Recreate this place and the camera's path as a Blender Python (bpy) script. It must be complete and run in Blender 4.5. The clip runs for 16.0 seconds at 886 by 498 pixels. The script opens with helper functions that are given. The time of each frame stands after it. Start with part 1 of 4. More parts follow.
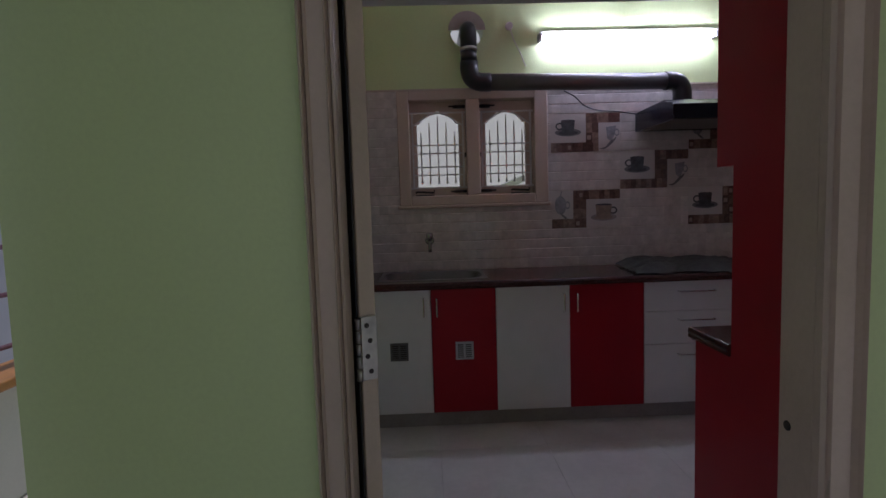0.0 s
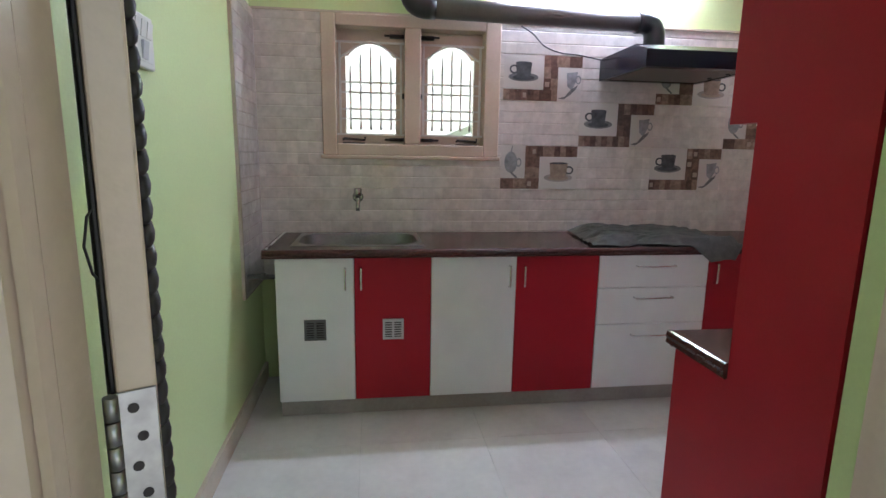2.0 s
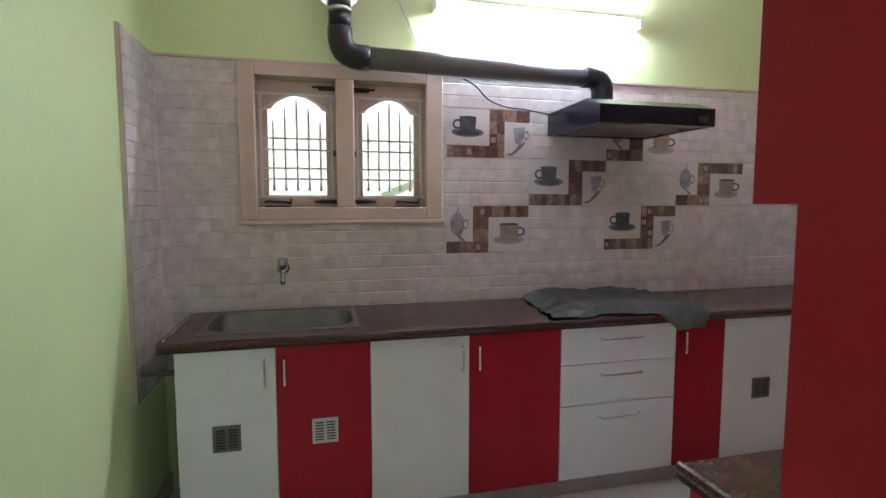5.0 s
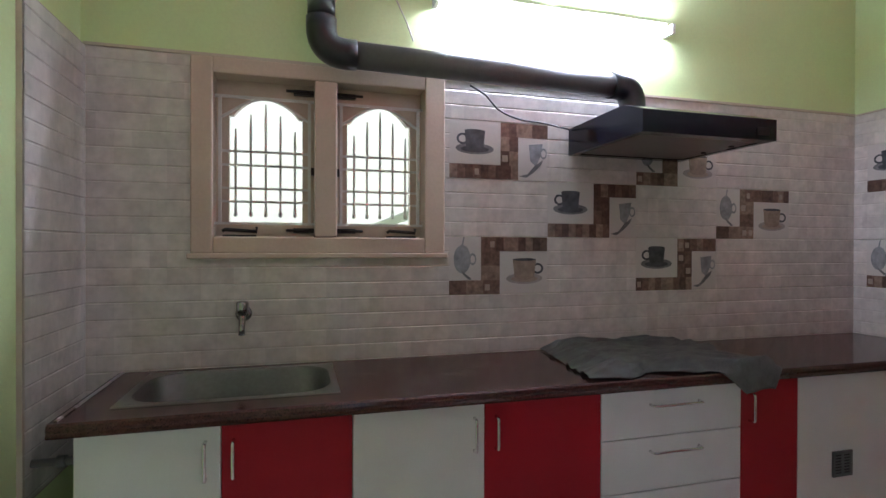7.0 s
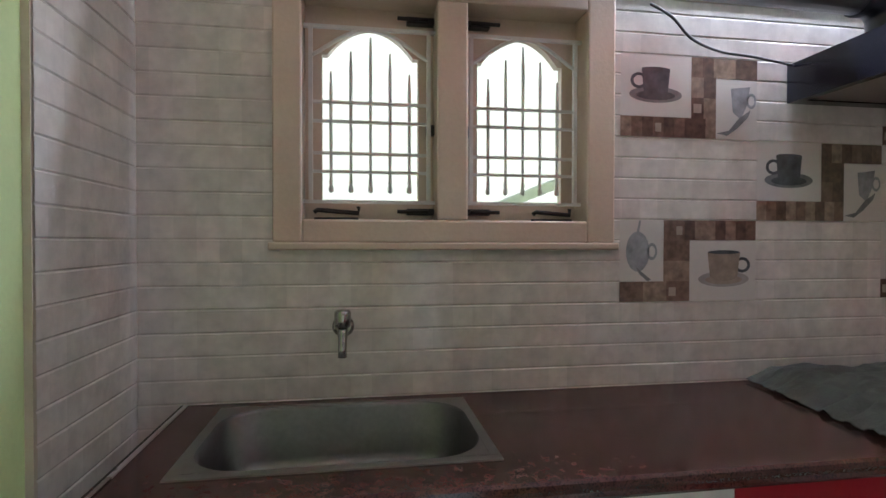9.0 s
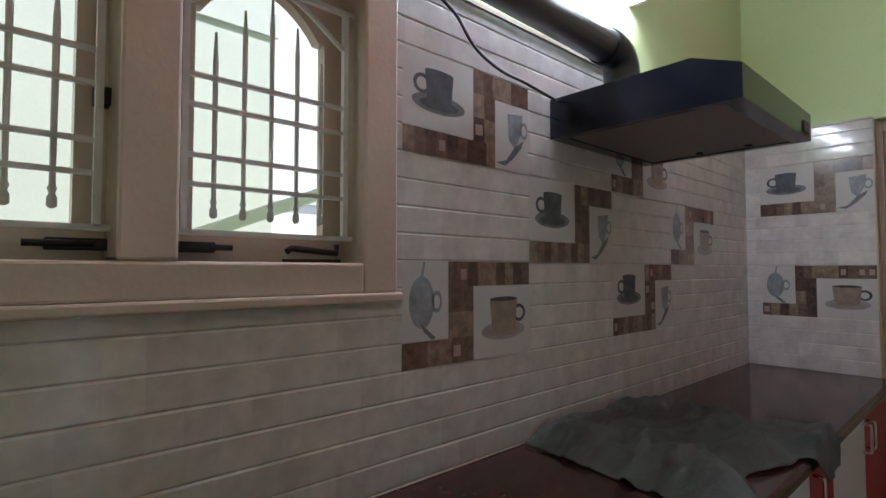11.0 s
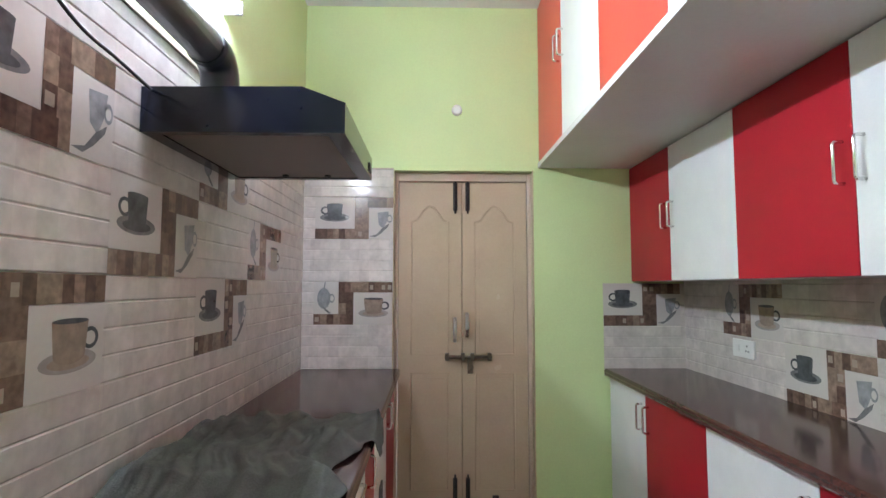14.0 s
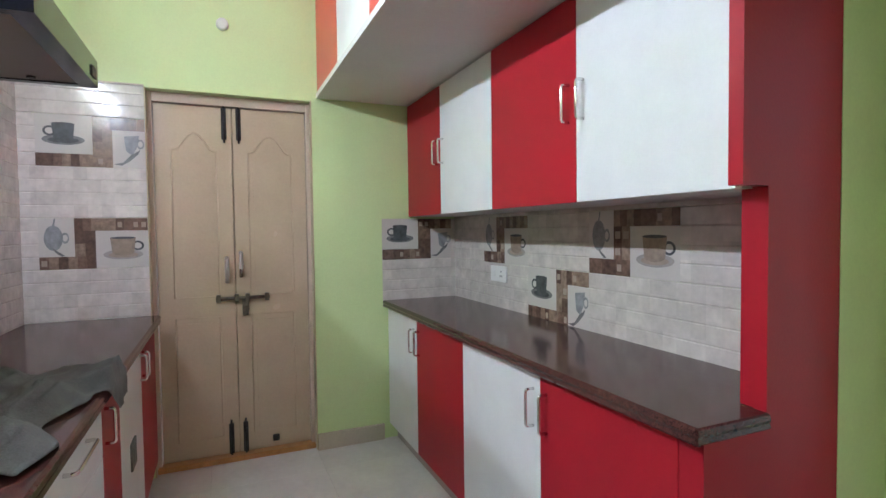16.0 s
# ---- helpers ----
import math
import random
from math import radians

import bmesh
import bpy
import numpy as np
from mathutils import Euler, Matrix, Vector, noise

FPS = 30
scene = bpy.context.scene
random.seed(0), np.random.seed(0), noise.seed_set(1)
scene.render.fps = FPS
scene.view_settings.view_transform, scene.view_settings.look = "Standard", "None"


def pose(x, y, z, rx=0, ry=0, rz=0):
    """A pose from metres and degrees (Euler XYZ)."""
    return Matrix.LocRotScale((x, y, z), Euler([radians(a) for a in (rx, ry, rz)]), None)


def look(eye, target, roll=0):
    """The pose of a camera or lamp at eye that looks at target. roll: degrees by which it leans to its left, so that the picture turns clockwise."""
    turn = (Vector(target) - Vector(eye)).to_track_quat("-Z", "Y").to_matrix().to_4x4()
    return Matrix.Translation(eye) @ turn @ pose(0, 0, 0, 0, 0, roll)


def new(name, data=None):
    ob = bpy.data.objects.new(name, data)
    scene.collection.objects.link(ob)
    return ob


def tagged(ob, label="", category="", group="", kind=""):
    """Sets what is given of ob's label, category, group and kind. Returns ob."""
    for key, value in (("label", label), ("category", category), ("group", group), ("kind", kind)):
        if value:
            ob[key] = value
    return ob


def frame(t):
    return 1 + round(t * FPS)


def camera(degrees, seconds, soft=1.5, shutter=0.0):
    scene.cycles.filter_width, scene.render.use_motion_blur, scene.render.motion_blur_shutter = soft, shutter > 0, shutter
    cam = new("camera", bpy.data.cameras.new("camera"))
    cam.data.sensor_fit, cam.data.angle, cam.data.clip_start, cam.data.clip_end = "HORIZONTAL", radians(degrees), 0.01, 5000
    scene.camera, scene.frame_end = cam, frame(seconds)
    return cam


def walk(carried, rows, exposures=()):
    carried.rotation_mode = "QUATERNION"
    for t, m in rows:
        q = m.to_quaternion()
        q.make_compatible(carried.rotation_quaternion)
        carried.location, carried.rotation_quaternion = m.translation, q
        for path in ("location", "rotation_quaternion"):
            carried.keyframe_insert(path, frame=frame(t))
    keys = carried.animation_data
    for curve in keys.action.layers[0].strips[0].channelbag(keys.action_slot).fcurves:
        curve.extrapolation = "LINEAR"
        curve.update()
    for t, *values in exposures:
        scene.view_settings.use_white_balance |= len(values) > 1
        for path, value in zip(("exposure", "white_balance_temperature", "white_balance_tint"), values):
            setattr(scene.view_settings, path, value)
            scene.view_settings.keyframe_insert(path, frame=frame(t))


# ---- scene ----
cam = camera(81.0, 16.0)
PATH = [
    (0, (0.085, -0.212, 1.351), (0.143, 1.781, 1.19), -1.8),
    (0.5, (0.083, -0.089, 1.357), (0.204, 1.893, 1.115), -1.8),
    (1, (0.159, 0.079, 1.372), (0.333, 2.051, 1.089), -1.0),
    (1.5, (0.19, 0.174, 1.368), (0.393, 2.135, 1.029), -0.3),
    (2, (0.188, 0.28, 1.368), (0.454, 2.231, 1.015), 0.9),
    (2.5, (0.174, 0.369, 1.371), (0.495, 2.307, 0.994), 1.2),
    (3, (0.166, 0.402, 1.342), (0.513, 2.321, 0.897), 1.2),
    (3.5, (0.158, 0.427, 1.39), (0.527, 2.335, 0.917), 1.5),
    (4, (0.141, 0.473, 1.412), (0.569, 2.391, 1.041), 1.2),
    (4.5, (0.171, 0.55, 1.424), (0.649, 2.475, 1.166), 0.5),
    (4.7, (0.21, 0.588, 1.45), (0.687, 2.517, 1.227), 0.2),
    (6.8, (0.33, 1.13, 1.405), (0.873, 3.049, 1.401), 0.1),
    (7, (0.313, 1.184, 1.397), (0.85, 3.111, 1.385), 0.2),
    (7.5, (0.24, 1.318, 1.377), (0.516, 3.293, 1.293), -0.5),
    (8, (0.17, 1.536, 1.361), (0.309, 3.531, 1.305), -0.7),
    (8.2, (0.156, 1.607, 1.355), (0.291, 3.602, 1.304), -0.4),
    (10.5, (0.148, 2.333, 1.41), (1.223, 4.019, 1.464), -0.1),
    (11, (0.201, 2.45, 1.417), (1.552, 3.921, 1.497), 0.0),
    (11.5, (0.195, 2.596, 1.438), (1.844, 3.722, 1.559), -0.0),
    (12, (0.162, 2.694, 1.431), (1.942, 3.597, 1.565), -0.3),
    (12.5, (0.157, 2.711, 1.424), (2.039, 3.375, 1.557), -0.0),
    (13, (0.154, 2.694, 1.413), (2.101, 3.131, 1.553), -0.1),
    (13.5, (0.152, 2.663, 1.413), (2.138, 2.858, 1.554), 0.0),
    (14, (0.157, 2.627, 1.413), (2.152, 2.585, 1.556), 0.1),
    (14.5, (0.167, 2.578, 1.408), (2.147, 2.328, 1.545), -0.1),
    (15, (0.182, 2.534, 1.401), (2.133, 2.109, 1.512), -0.3),
    (15.5, (0.178, 2.524, 1.389), (2.079, 1.902, 1.407), -0.5),
    (16, (0.174, 2.512, 1.352), (2.011, 1.724, 1.281), -0.7),
]
EXPOSURES = [(0, -1.4, 5850, 29), (0.5, -0.92, 5900, 25), (1.0, -0.1, 5850, 23), (1.5, 0.55, 5900, 21), (2.0, 0.65, 5900, 14), (2.5, 0.88, 5950, 13), (3.0, 1.48, 5950, 13), (3.5, 1.27, 5950, 13), (4.0, 0.58, 5950, 12),
             (4.5, 0.6, 5950, 12), (7.0, 0.2, 6000, 12), (7.5, 0.2, 6000, 12), (8.0, 0.55, 6000, 11), (10.5, -0.15, 6050, 8), (12.0, -0.22, 6050, 8), (12.5, 0.0, 6000, 8), (13.0, 0.37, 6100, 8), (13.5, 0.82, 6100, 8), (14.0, 0.9, 6150, 8), (14.5, 0.88, 6100, 8), (16.0, 0.9, 6050, 9)]
walk(cam, [(t, look(eye, target, roll)) for t, eye, target, roll in PATH], EXPOSURES)

# ---- light ----
world = bpy.data.worlds.new("sky")
scene.world = world
world.use_nodes = True
wn = world.node_tree.nodes
sky = wn.new("ShaderNodeTexSky")
sky.sky_type, sky.sun_disc, sky.sun_elevation, sky.sun_rotation = "NISHITA", False, radians(49), radians(175.6)
world.node_tree.links.new(sky.outputs[0], wn["Background"].inputs[0])
wn["Background"].inputs[1].default_value = 0.15
sun = new("sun", bpy.data.lights.new("sun", "SUN"))
sun.data.energy, sun.data.angle, sun.data.color = 5.0, radians(0.5), (1, 0.95, 0.88)
SUN_FROM = Vector((0.05, -0.65, 0.75))
sun.matrix_world = look(SUN_FROM * 20, (0, 0, 0))
TUBE = 178.0


# ---- materials ----
def material(name, color, rough=0.5, metal=0.0, vary=0.12, scale=6.0, fine=60.0, bump=0.1, coat=0.0, piece=0.0, dark=None, dark_at=0.62, emit=0.0, spec=0.5, cells=0.0):
    """Paint or surface with broad mottling, fine grain and a fine relief; dark: speckle colour; piece: change from piece to piece."""
    m = bpy.data.materials.new(name)
    m.use_nodes = True
    nt, n = m.node_tree, m.node_tree.nodes
    b = n["Principled BSDF"]
    b.inputs["Roughness"].default_value, b.inputs["Metallic"].default_value = rough, metal
    b.inputs["Coat Weight"].default_value = coat
    b.inputs["Specular IOR Level"].default_value = spec
    tc = n.new("ShaderNodeTexCoord")
    big, small = n.new("ShaderNodeTexNoise"), n.new("ShaderNodeTexNoise")
    big.inputs["Scale"].default_value, small.inputs["Scale"].default_value = scale, fine
    big.inputs["Detail"].default_value = 5
    geo = n.new("ShaderNodeNewGeometry")
    for t in (big, small):
        nt.links.new(geo.outputs["Position"], t.inputs["Vector"])
    add = n.new("ShaderNodeMath")
    add.operation = "MULTIPLY_ADD"
    add.inputs[1].default_value = 0.45
    nt.links.new(small.outputs[0], add.inputs[0])
    nt.links.new(big.outputs[0], add.inputs[2])
    ramp = n.new("ShaderNodeMapRange")
    ramp.inputs["From Min"].default_value, ramp.inputs["From Max"].default_value = 0.45, 1.0
    ramp.inputs["To Min"].default_value, ramp.inputs["To Max"].default_value = 1 - vary, 1 + vary
    nt.links.new(add.outputs[0], ramp.inputs["Value"])
    value = ramp.outputs[0]
    if piece:
        info = n.new("ShaderNodeObjectInfo")
        pr = n.new("ShaderNodeMapRange")
        pr.inputs["To Min"].default_value, pr.inputs["To Max"].default_value = 1 - piece, 1 + piece
        nt.links.new(info.outputs["Random"], pr.inputs["Value"])
        mul = n.new("ShaderNodeMath")
        mul.operation = "MULTIPLY"
        nt.links.new(value, mul.inputs[0])
        nt.links.new(pr.outputs[0], mul.inputs[1])
        value = mul.outputs[0]
    if cells:
        snap = n.new("ShaderNodeVectorMath")
        snap.operation = "SNAP"
        snap.inputs[1].default_value = (0.061, 0.061, 0.0664)
        shift = n.new("ShaderNodeVectorMath")
        shift.inputs[1].default_value = (0.0, 0.03, -0.0452)
        wh = n.new("ShaderNodeTexWhiteNoise")
        nt.links.new(geo.outputs["Position"], shift.inputs[0])
        nt.links.new(shift.outputs[0], snap.inputs[0])
        nt.links.new(snap.outputs[0], wh.inputs["Vector"])
        cr = n.new("ShaderNodeMapRange")
        cr.inputs["To Min"].default_value, cr.inputs["To Max"].default_value = 1 - cells, 1 + cells
        nt.links.new(wh.outputs[0], cr.inputs["Value"])
        mul2 = n.new("ShaderNodeMath")
        mul2.operation = "MULTIPLY"
        nt.links.new(value, mul2.inputs[0])
        nt.links.new(cr.outputs[0], mul2.inputs[1])
        value = mul2.outputs[0]
    hue = n.new("ShaderNodeHueSaturation")
    hue.inputs["Color"].default_value = (*color, 1)
    nt.links.new(value, hue.inputs["Value"])
    col = hue.outputs[0]
    if dark:
        vor = n.new("ShaderNodeTexNoise")
        vor.inputs["Scale"].default_value, vor.inputs["Detail"].default_value = fine * 2.0, 3
        nt.links.new(geo.outputs["Position"], vor.inputs["Vector"])
        st = n.new("ShaderNodeMapRange")
        st.inputs["From Min"].default_value, st.inputs["From Max"].default_value = dark_at - 0.06, dark_at + 0.06
        nt.links.new(vor.outputs[0], st.inputs["Value"])
        mix = n.new("ShaderNodeMix")
        mix.data_type = "RGBA"
        mix.inputs["B"].default_value = (*dark, 1)
        nt.links.new(st.outputs[0], mix.inputs["Factor"])
        for s in mix.inputs:
            if s.name == "A" and s.type == "RGBA":
                nt.links.new(col, s)
            if s.name == "B" and s.type == "RGBA":
                s.default_value = (*dark, 1)
        col = [s for s in mix.outputs if s.type == "RGBA"][0]
    nt.links.new(col, b.inputs["Base Color"])
    rr = n.new("ShaderNodeMapRange")
    rr.inputs["To Min"].default_value, rr.inputs["To Max"].default_value = max(0.02, rough * 0.8), min(1, rough * 1.2)
    nt.links.new(big.outputs[0], rr.inputs["Value"])
    nt.links.new(rr.outputs[0], b.inputs["Roughness"])
    if bump:
        bp = n.new("ShaderNodeBump")
        bp.inputs["Strength"].default_value, bp.inputs["Distance"].default_value = bump, 0.004
        nt.links.new(small.outputs[0], bp.inputs["Height"])
        nt.links.new(bp.outputs[0], b.inputs["Normal"])
    if emit:
        b.inputs["Emission Color"].default_value, b.inputs["Emission Strength"].default_value = (0.92, 0.96, 1.16, 1), emit
    return m


GREEN = material("green_wall_paint", (0.60, 0.715, 0.355), 0.5, vary=0.06, scale=1.5, fine=90, bump=0.12)
CEIL = material("ceiling_paint", (0.72, 0.72, 0.70), 0.7, vary=0.05, scale=2)
TILE = material("glazed_wall_tile", (0.60, 0.555, 0.51), 0.115, vary=0.16, scale=14, fine=40, bump=0.03, piece=0.04, cells=0.07)
GROUT = material("tile_grout", (0.42, 0.39, 0.35), 0.8)
MOTIF_WHITE = material("print_white", (0.585, 0.55, 0.51), 0.13, vary=0.05, bump=0.02)
BROWNS = [material("print_brown", c, 0.2, vary=0.35, scale=30, bump=0.02) for c in ((0.165, 0.105, 0.078), (0.25, 0.175, 0.13), (0.11, 0.068, 0.052))]
PRINT_PALE = material("print_pale_brown", (0.36, 0.285, 0.23), 0.2, vary=0.2, bump=0.02)
CUP_DARK = material("print_slate_cup", (0.075, 0.08, 0.085), 0.2, vary=0.4, scale=25, bump=0.02)
SAUCER = material("print_slate_saucer", (0.17, 0.17, 0.17), 0.2, vary=0.3, scale=25, bump=0.02)
CUP_PALE = material("print_beige_cup", (0.29, 0.225, 0.175), 0.2, vary=0.25, scale=25, bump=0.02)
SAUCER_PALE = material("print_grey_saucer", (0.35, 0.32, 0.295), 0.2, vary=0.15, scale=25, bump=0.02)
CUP_FAINT = material("print_faint_cup", (0.27, 0.28, 0.285), 0.2, vary=0.3, scale=25, bump=0.02)
RED = material("red_laminate", (0.345, 0.0105, 0.0215), 0.4, vary=0.07, scale=3, fine=120, bump=0.06, spec=0.22)
WHITE = material("white_laminate", (0.74, 0.75, 0.73), 0.35, vary=0.04, scale=8, fine=140, bump=0.08)
CARCASS = material("white_board", (0.66, 0.65, 0.63), 0.5, vary=0.06, scale=3)
ORANGE_RED = material("loft_red_laminate", (0.60, 0.060, 0.042), 0.35, vary=0.06, scale=3, fine=120, bump=0.06)
GRANITE = material("brown_granite", (0.076, 0.027, 0.022), 0.13, vary=0.45, scale=40, fine=110, bump=0.0, dark=(0.026, 0.011, 0.010), dark_at=0.56, spec=0.4)
PLINTH = material("grey_brown_skirting", (0.36, 0.33, 0.29), 0.5, vary=0.15)
SKIRT = material("beige_tile_skirting", (0.56, 0.49, 0.39), 0.25, vary=0.08, bump=0.03)
FLOOR = material("cream_vitrified_tile", (0.68, 0.66, 0.62), 0.12, vary=0.08, scale=5, fine=30, bump=0.01, piece=0.025)
JOINT = material("floor_joint", (0.52, 0.50, 0.465), 0.5)
TAN = material("tan_door_enamel", (0.52, 0.40, 0.285), 0.25, vary=0.07, scale=4, fine=70, bump=0.12)
FRAME = material("cream_frame_enamel", (0.575, 0.455, 0.360), 0.24, vary=0.08, scale=5, fine=70, bump=0.15)
REVEAL = material("tan_reveal_paint", (0.50, 0.42, 0.26), 0.5, vary=0.08)
THRESH = material("orange_wood_threshold", (0.42, 0.20, 0.06), 0.4, vary=0.25, scale=12)
STEEL = material("brushed_steel", (0.62, 0.61, 0.59), 0.28, 1.0, vary=0.08, bump=0.05)
HINGE = material("scuffed_hinge_steel", (0.36, 0.355, 0.35), 0.33, 1.0, vary=0.3, scale=25, bump=0.05)
SINK = material("worn_sink_steel", (0.20, 0.20, 0.195), 0.42, 1.0, vary=0.2, scale=7, bump=0.04)
SINK_RIM = material("sink_rim_steel", (0.30, 0.295, 0.285), 0.34, 1.0, vary=0.12, bump=0.03)
CHROME = material("chrome", (0.75, 0.75, 0.75), 0.12, 1.0, vary=0.03, bump=0)
CHROME_DULL = material("dulled_tap_chrome", (0.42, 0.42, 0.41), 0.16, 1.0, vary=0.2, scale=30, bump=0)
IRON = material("dark_iron_fitting", (0.035, 0.03, 0.03), 0.45, 0.6, vary=0.3, scale=40)
BRONZE = material("aged_bolt_steel", (0.17, 0.14, 0.11), 0.4, 0.9, vary=0.3, scale=40)
BLACK = material("black_gloss_sheet", (0.006, 0.007, 0.014), 0.17, vary=0.2, bump=0.01, spec=0.35)
FILTER = material("hood_underside_mesh", (0.22, 0.175, 0.15), 0.45, 0.1, vary=0.12, fine=200, bump=0.3)
PIPE = material("grey_flue_pipe", (0.12, 0.115, 0.11), 0.35, vary=0.15, scale=8)
ELBOW = material("black_flue_elbow", (0.018, 0.02, 0.022), 0.3, vary=0.2)
GRILLE = material("white_painted_iron", (0.62, 0.60, 0.57), 0.4, vary=0.1, scale=20)
PLASTIC = material("white_plastic", (0.75, 0.75, 0.72), 0.3, vary=0.03, bump=0)
VENT = material("grey_vent_plastic", (0.12, 0.12, 0.115), 0.45, vary=0.15)
VENT_LIGHT = material("silver_vent_plastic", (0.52, 0.53, 0.55), 0.35, vary=0.1)
CABLE = material("black_cable", (0.02, 0.018, 0.018), 0.5, vary=0.1)
GLOW = material("lamp_tube", (0.9, 0.9, 0.9), 0.5, emit=TUBE, bump=0)
FACADE = material("pale_outdoor_plaster", (0.62, 0.64, 0.61), 0.8, vary=0.06, scale=1.2)
PLASTER = material("pale_green_outdoor_plaster", (0.60, 0.625, 0.575), 0.8, vary=0.06, scale=1.2)
SKY_WHITE = material("white_for_sky_glare", (0.82, 0.83, 0.85), 0.8, vary=0.04, scale=1.0)
BLUE = material("blue_outdoor_paint", (0.20, 0.34, 0.62), 0.5, vary=0.1)
GROUND = material("concrete_ground", (0.45, 0.44, 0.42), 0.85, vary=0.15)
GRILLE_RED = material("maroon_painted_iron", (0.16, 0.05, 0.09), 0.4, vary=0.1)
# rope colour, also used for the shade sheet on the open leaf
BEAD_AND_SHADE = material("dark_rope_and_shade", (0.02, 0.017, 0.016), 0.55, vary=0.3, scale=60)


def cloth_material():
    m = material("grey_green_cloth", (0.098, 0.104, 0.095), 0.85, vary=0.4, scale=16, fine=220, bump=0.5)
    m.node_tree.nodes["Principled BSDF"].inputs["Sheen Weight"].default_value = 0.04
    return m


CLOTH = cloth_material()


# ---- mesh helpers ----
def box(bm, x0, x1, y0, y1, z0, z1, mat=0, bevel=0.0):
    vs = bmesh.ops.create_cube(bm, size=1, matrix=Matrix.Translation(((x0 + x1) / 2, (y0 + y1) / 2, (z0 + z1) / 2)) @ Matrix.Diagonal((x1 - x0, y1 - y0, z1 - z0, 1)))["verts"]
    faces = {f for v in vs for f in v.link_faces}
    for f in faces:
        f.material_index = mat
    if bevel:
        edges = list({e for v in vs for e in v.link_edges})
        bmesh.ops.bevel(bm, geom=edges, offset=bevel, segments=2, affect="EDGES", profile=0.5, material=mat)


def sweep(bm, pts, r, seg=10, mat=0, caps=True, closed=False):
    """A round bar along a polyline; r: one radius, or one for each point."""
    pts = [Vector(p) for p in pts]
    rings, up = [], None
    for i, p in enumerate(pts):
        a, b = pts[max(i - 1, 0)], pts[min(i + 1, len(pts) - 1)]
        d = (b - a).normalized()
        if up is None:
            up = d.orthogonal().normalized()
        up = (up - d * up.dot(d)).normalized()
        side = d.cross(up)
        rad = r[i] if isinstance(r, (list, tuple)) else r
        rings.append([bm.verts.new(p + (up * math.cos(k * 2 * math.pi / seg) + side * math.sin(k * 2 * math.pi / seg)) * rad) for k in range(seg)])
    for a, b in zip(rings, rings[1:]):
        for k in range(seg):
            f = bm.faces.new((a[k], a[(k + 1) % seg], b[(k + 1) % seg], b[k]))
            f.smooth, f.material_index = True, mat
    if caps:
        for ring in (rings[0][::-1], rings[-1]):
            bm.faces.new(ring).material_index = mat


def bend(a, b, c, steps=6, reach=0.1):
    """Points of a rounded corner at b between a and c."""
    a, b, c = Vector(a), Vector(b), Vector(c)
    p, q = b + (a - b).normalized() * reach, b + (c - b).normalized() * reach
    return [(p * (1 - t) ** 2 + b * 2 * t * (1 - t) + q * t * t) for t in (i / steps for i in range(steps + 1))]


def prism(bm, outline, at, lo, hi, mat=0):
    """Extrudes a 2D outline; at(u, v, d) gives the place."""
    a = [bm.verts.new(at(u, v, lo)) for u, v in outline]
    b = [bm.verts.new(at(u, v, hi)) for u, v in outline]
    fs = [bm.faces.new(a), bm.faces.new(b[::-1])]
    for i in range(len(a)):
        j = (i + 1) % len(a)
        fs.append(bm.faces.new((a[j], a[i], b[i], b[j])))
    for f in fs:
        f.material_index = mat
    bmesh.ops.recalc_face_normals(bm, faces=fs)


def finish(name, bm, mats, parent=None, tag=None):
    me = bpy.data.meshes.new(name)
    bm.to_mesh(me)
    bm.free()
    for m in mats if isinstance(mats, (list, tuple)) else [mats]:
        me.materials.append(m)
    ob = new(name, me)
    ob.parent = parent
    if tag:
        tagged(ob, **tag)
    return ob


def boxes(name, rows, mats, parent=None, bevel=0.0, **tag):
    """One mesh of several boxes (x0, x1, y0, y1, z0, z1[, material])."""
    bm = bmesh.new()
    for r in rows:
        box(bm, *r[:6], mat=r[6] if len(r) > 6 else 0, bevel=bevel)
    return finish(name, bm, mats, parent, tag or None)


def thing(name, place, label, category, group=""):
    e = new(name)
    e.empty_display_size = 0.1
    e.location = place
    return tagged(e, label, category, group)


def part(ob, parent):
    """Hangs a part built in world coordinates under its thing."""
    ob.parent = parent
    ob.matrix_parent_inverse = Matrix.Translation(parent.location).inverted() if parent.type == "EMPTY" and parent.parent is None else Matrix.Identity(4)
    return ob


# ---- large structure ----
W, E, N, S = -0.48, 3.40, 3.43, 1.04          # faces of the kitchen's walls
TOP, LOFT = 3.22, 2.165                        # ceiling; underside of the loft
HALL = 0.70                                    # hall face of the doorway wall
WIN = (-0.098, 0.943, 1.355, 2.148)            # window: x0, x1, z0, z1
HOLE = (0.40, 2.55, 0.115)                     # flue hole: x, z, radius
STRUCT = dict(kind="structure")

bm = bmesh.new()
yb = N + 0.235
y0 = N + 0.008
hx0, hx1, hz0, hz1 = HOLE[0] - 0.2, HOLE[0] + 0.2, HOLE[1] - 0.2, HOLE[1] + 0.2
box(bm, W - 0.22, WIN[0], y0, yb, -0.1, TOP)
box(bm, WIN[1], E + 0.22, y0, yb, -0.1, TOP)
box(bm, WIN[0], WIN[1], y0, yb, -0.1, WIN[2])
box(bm, WIN[0], hx0, y0, yb, WIN[3], TOP)
box(bm, hx1, WIN[1], y0, yb, WIN[3], TOP)
box(bm, hx0, hx1, y0, yb, WIN[3], hz0)
box(bm, hx0, hx1, y0, yb, hz1, TOP)
ring = []
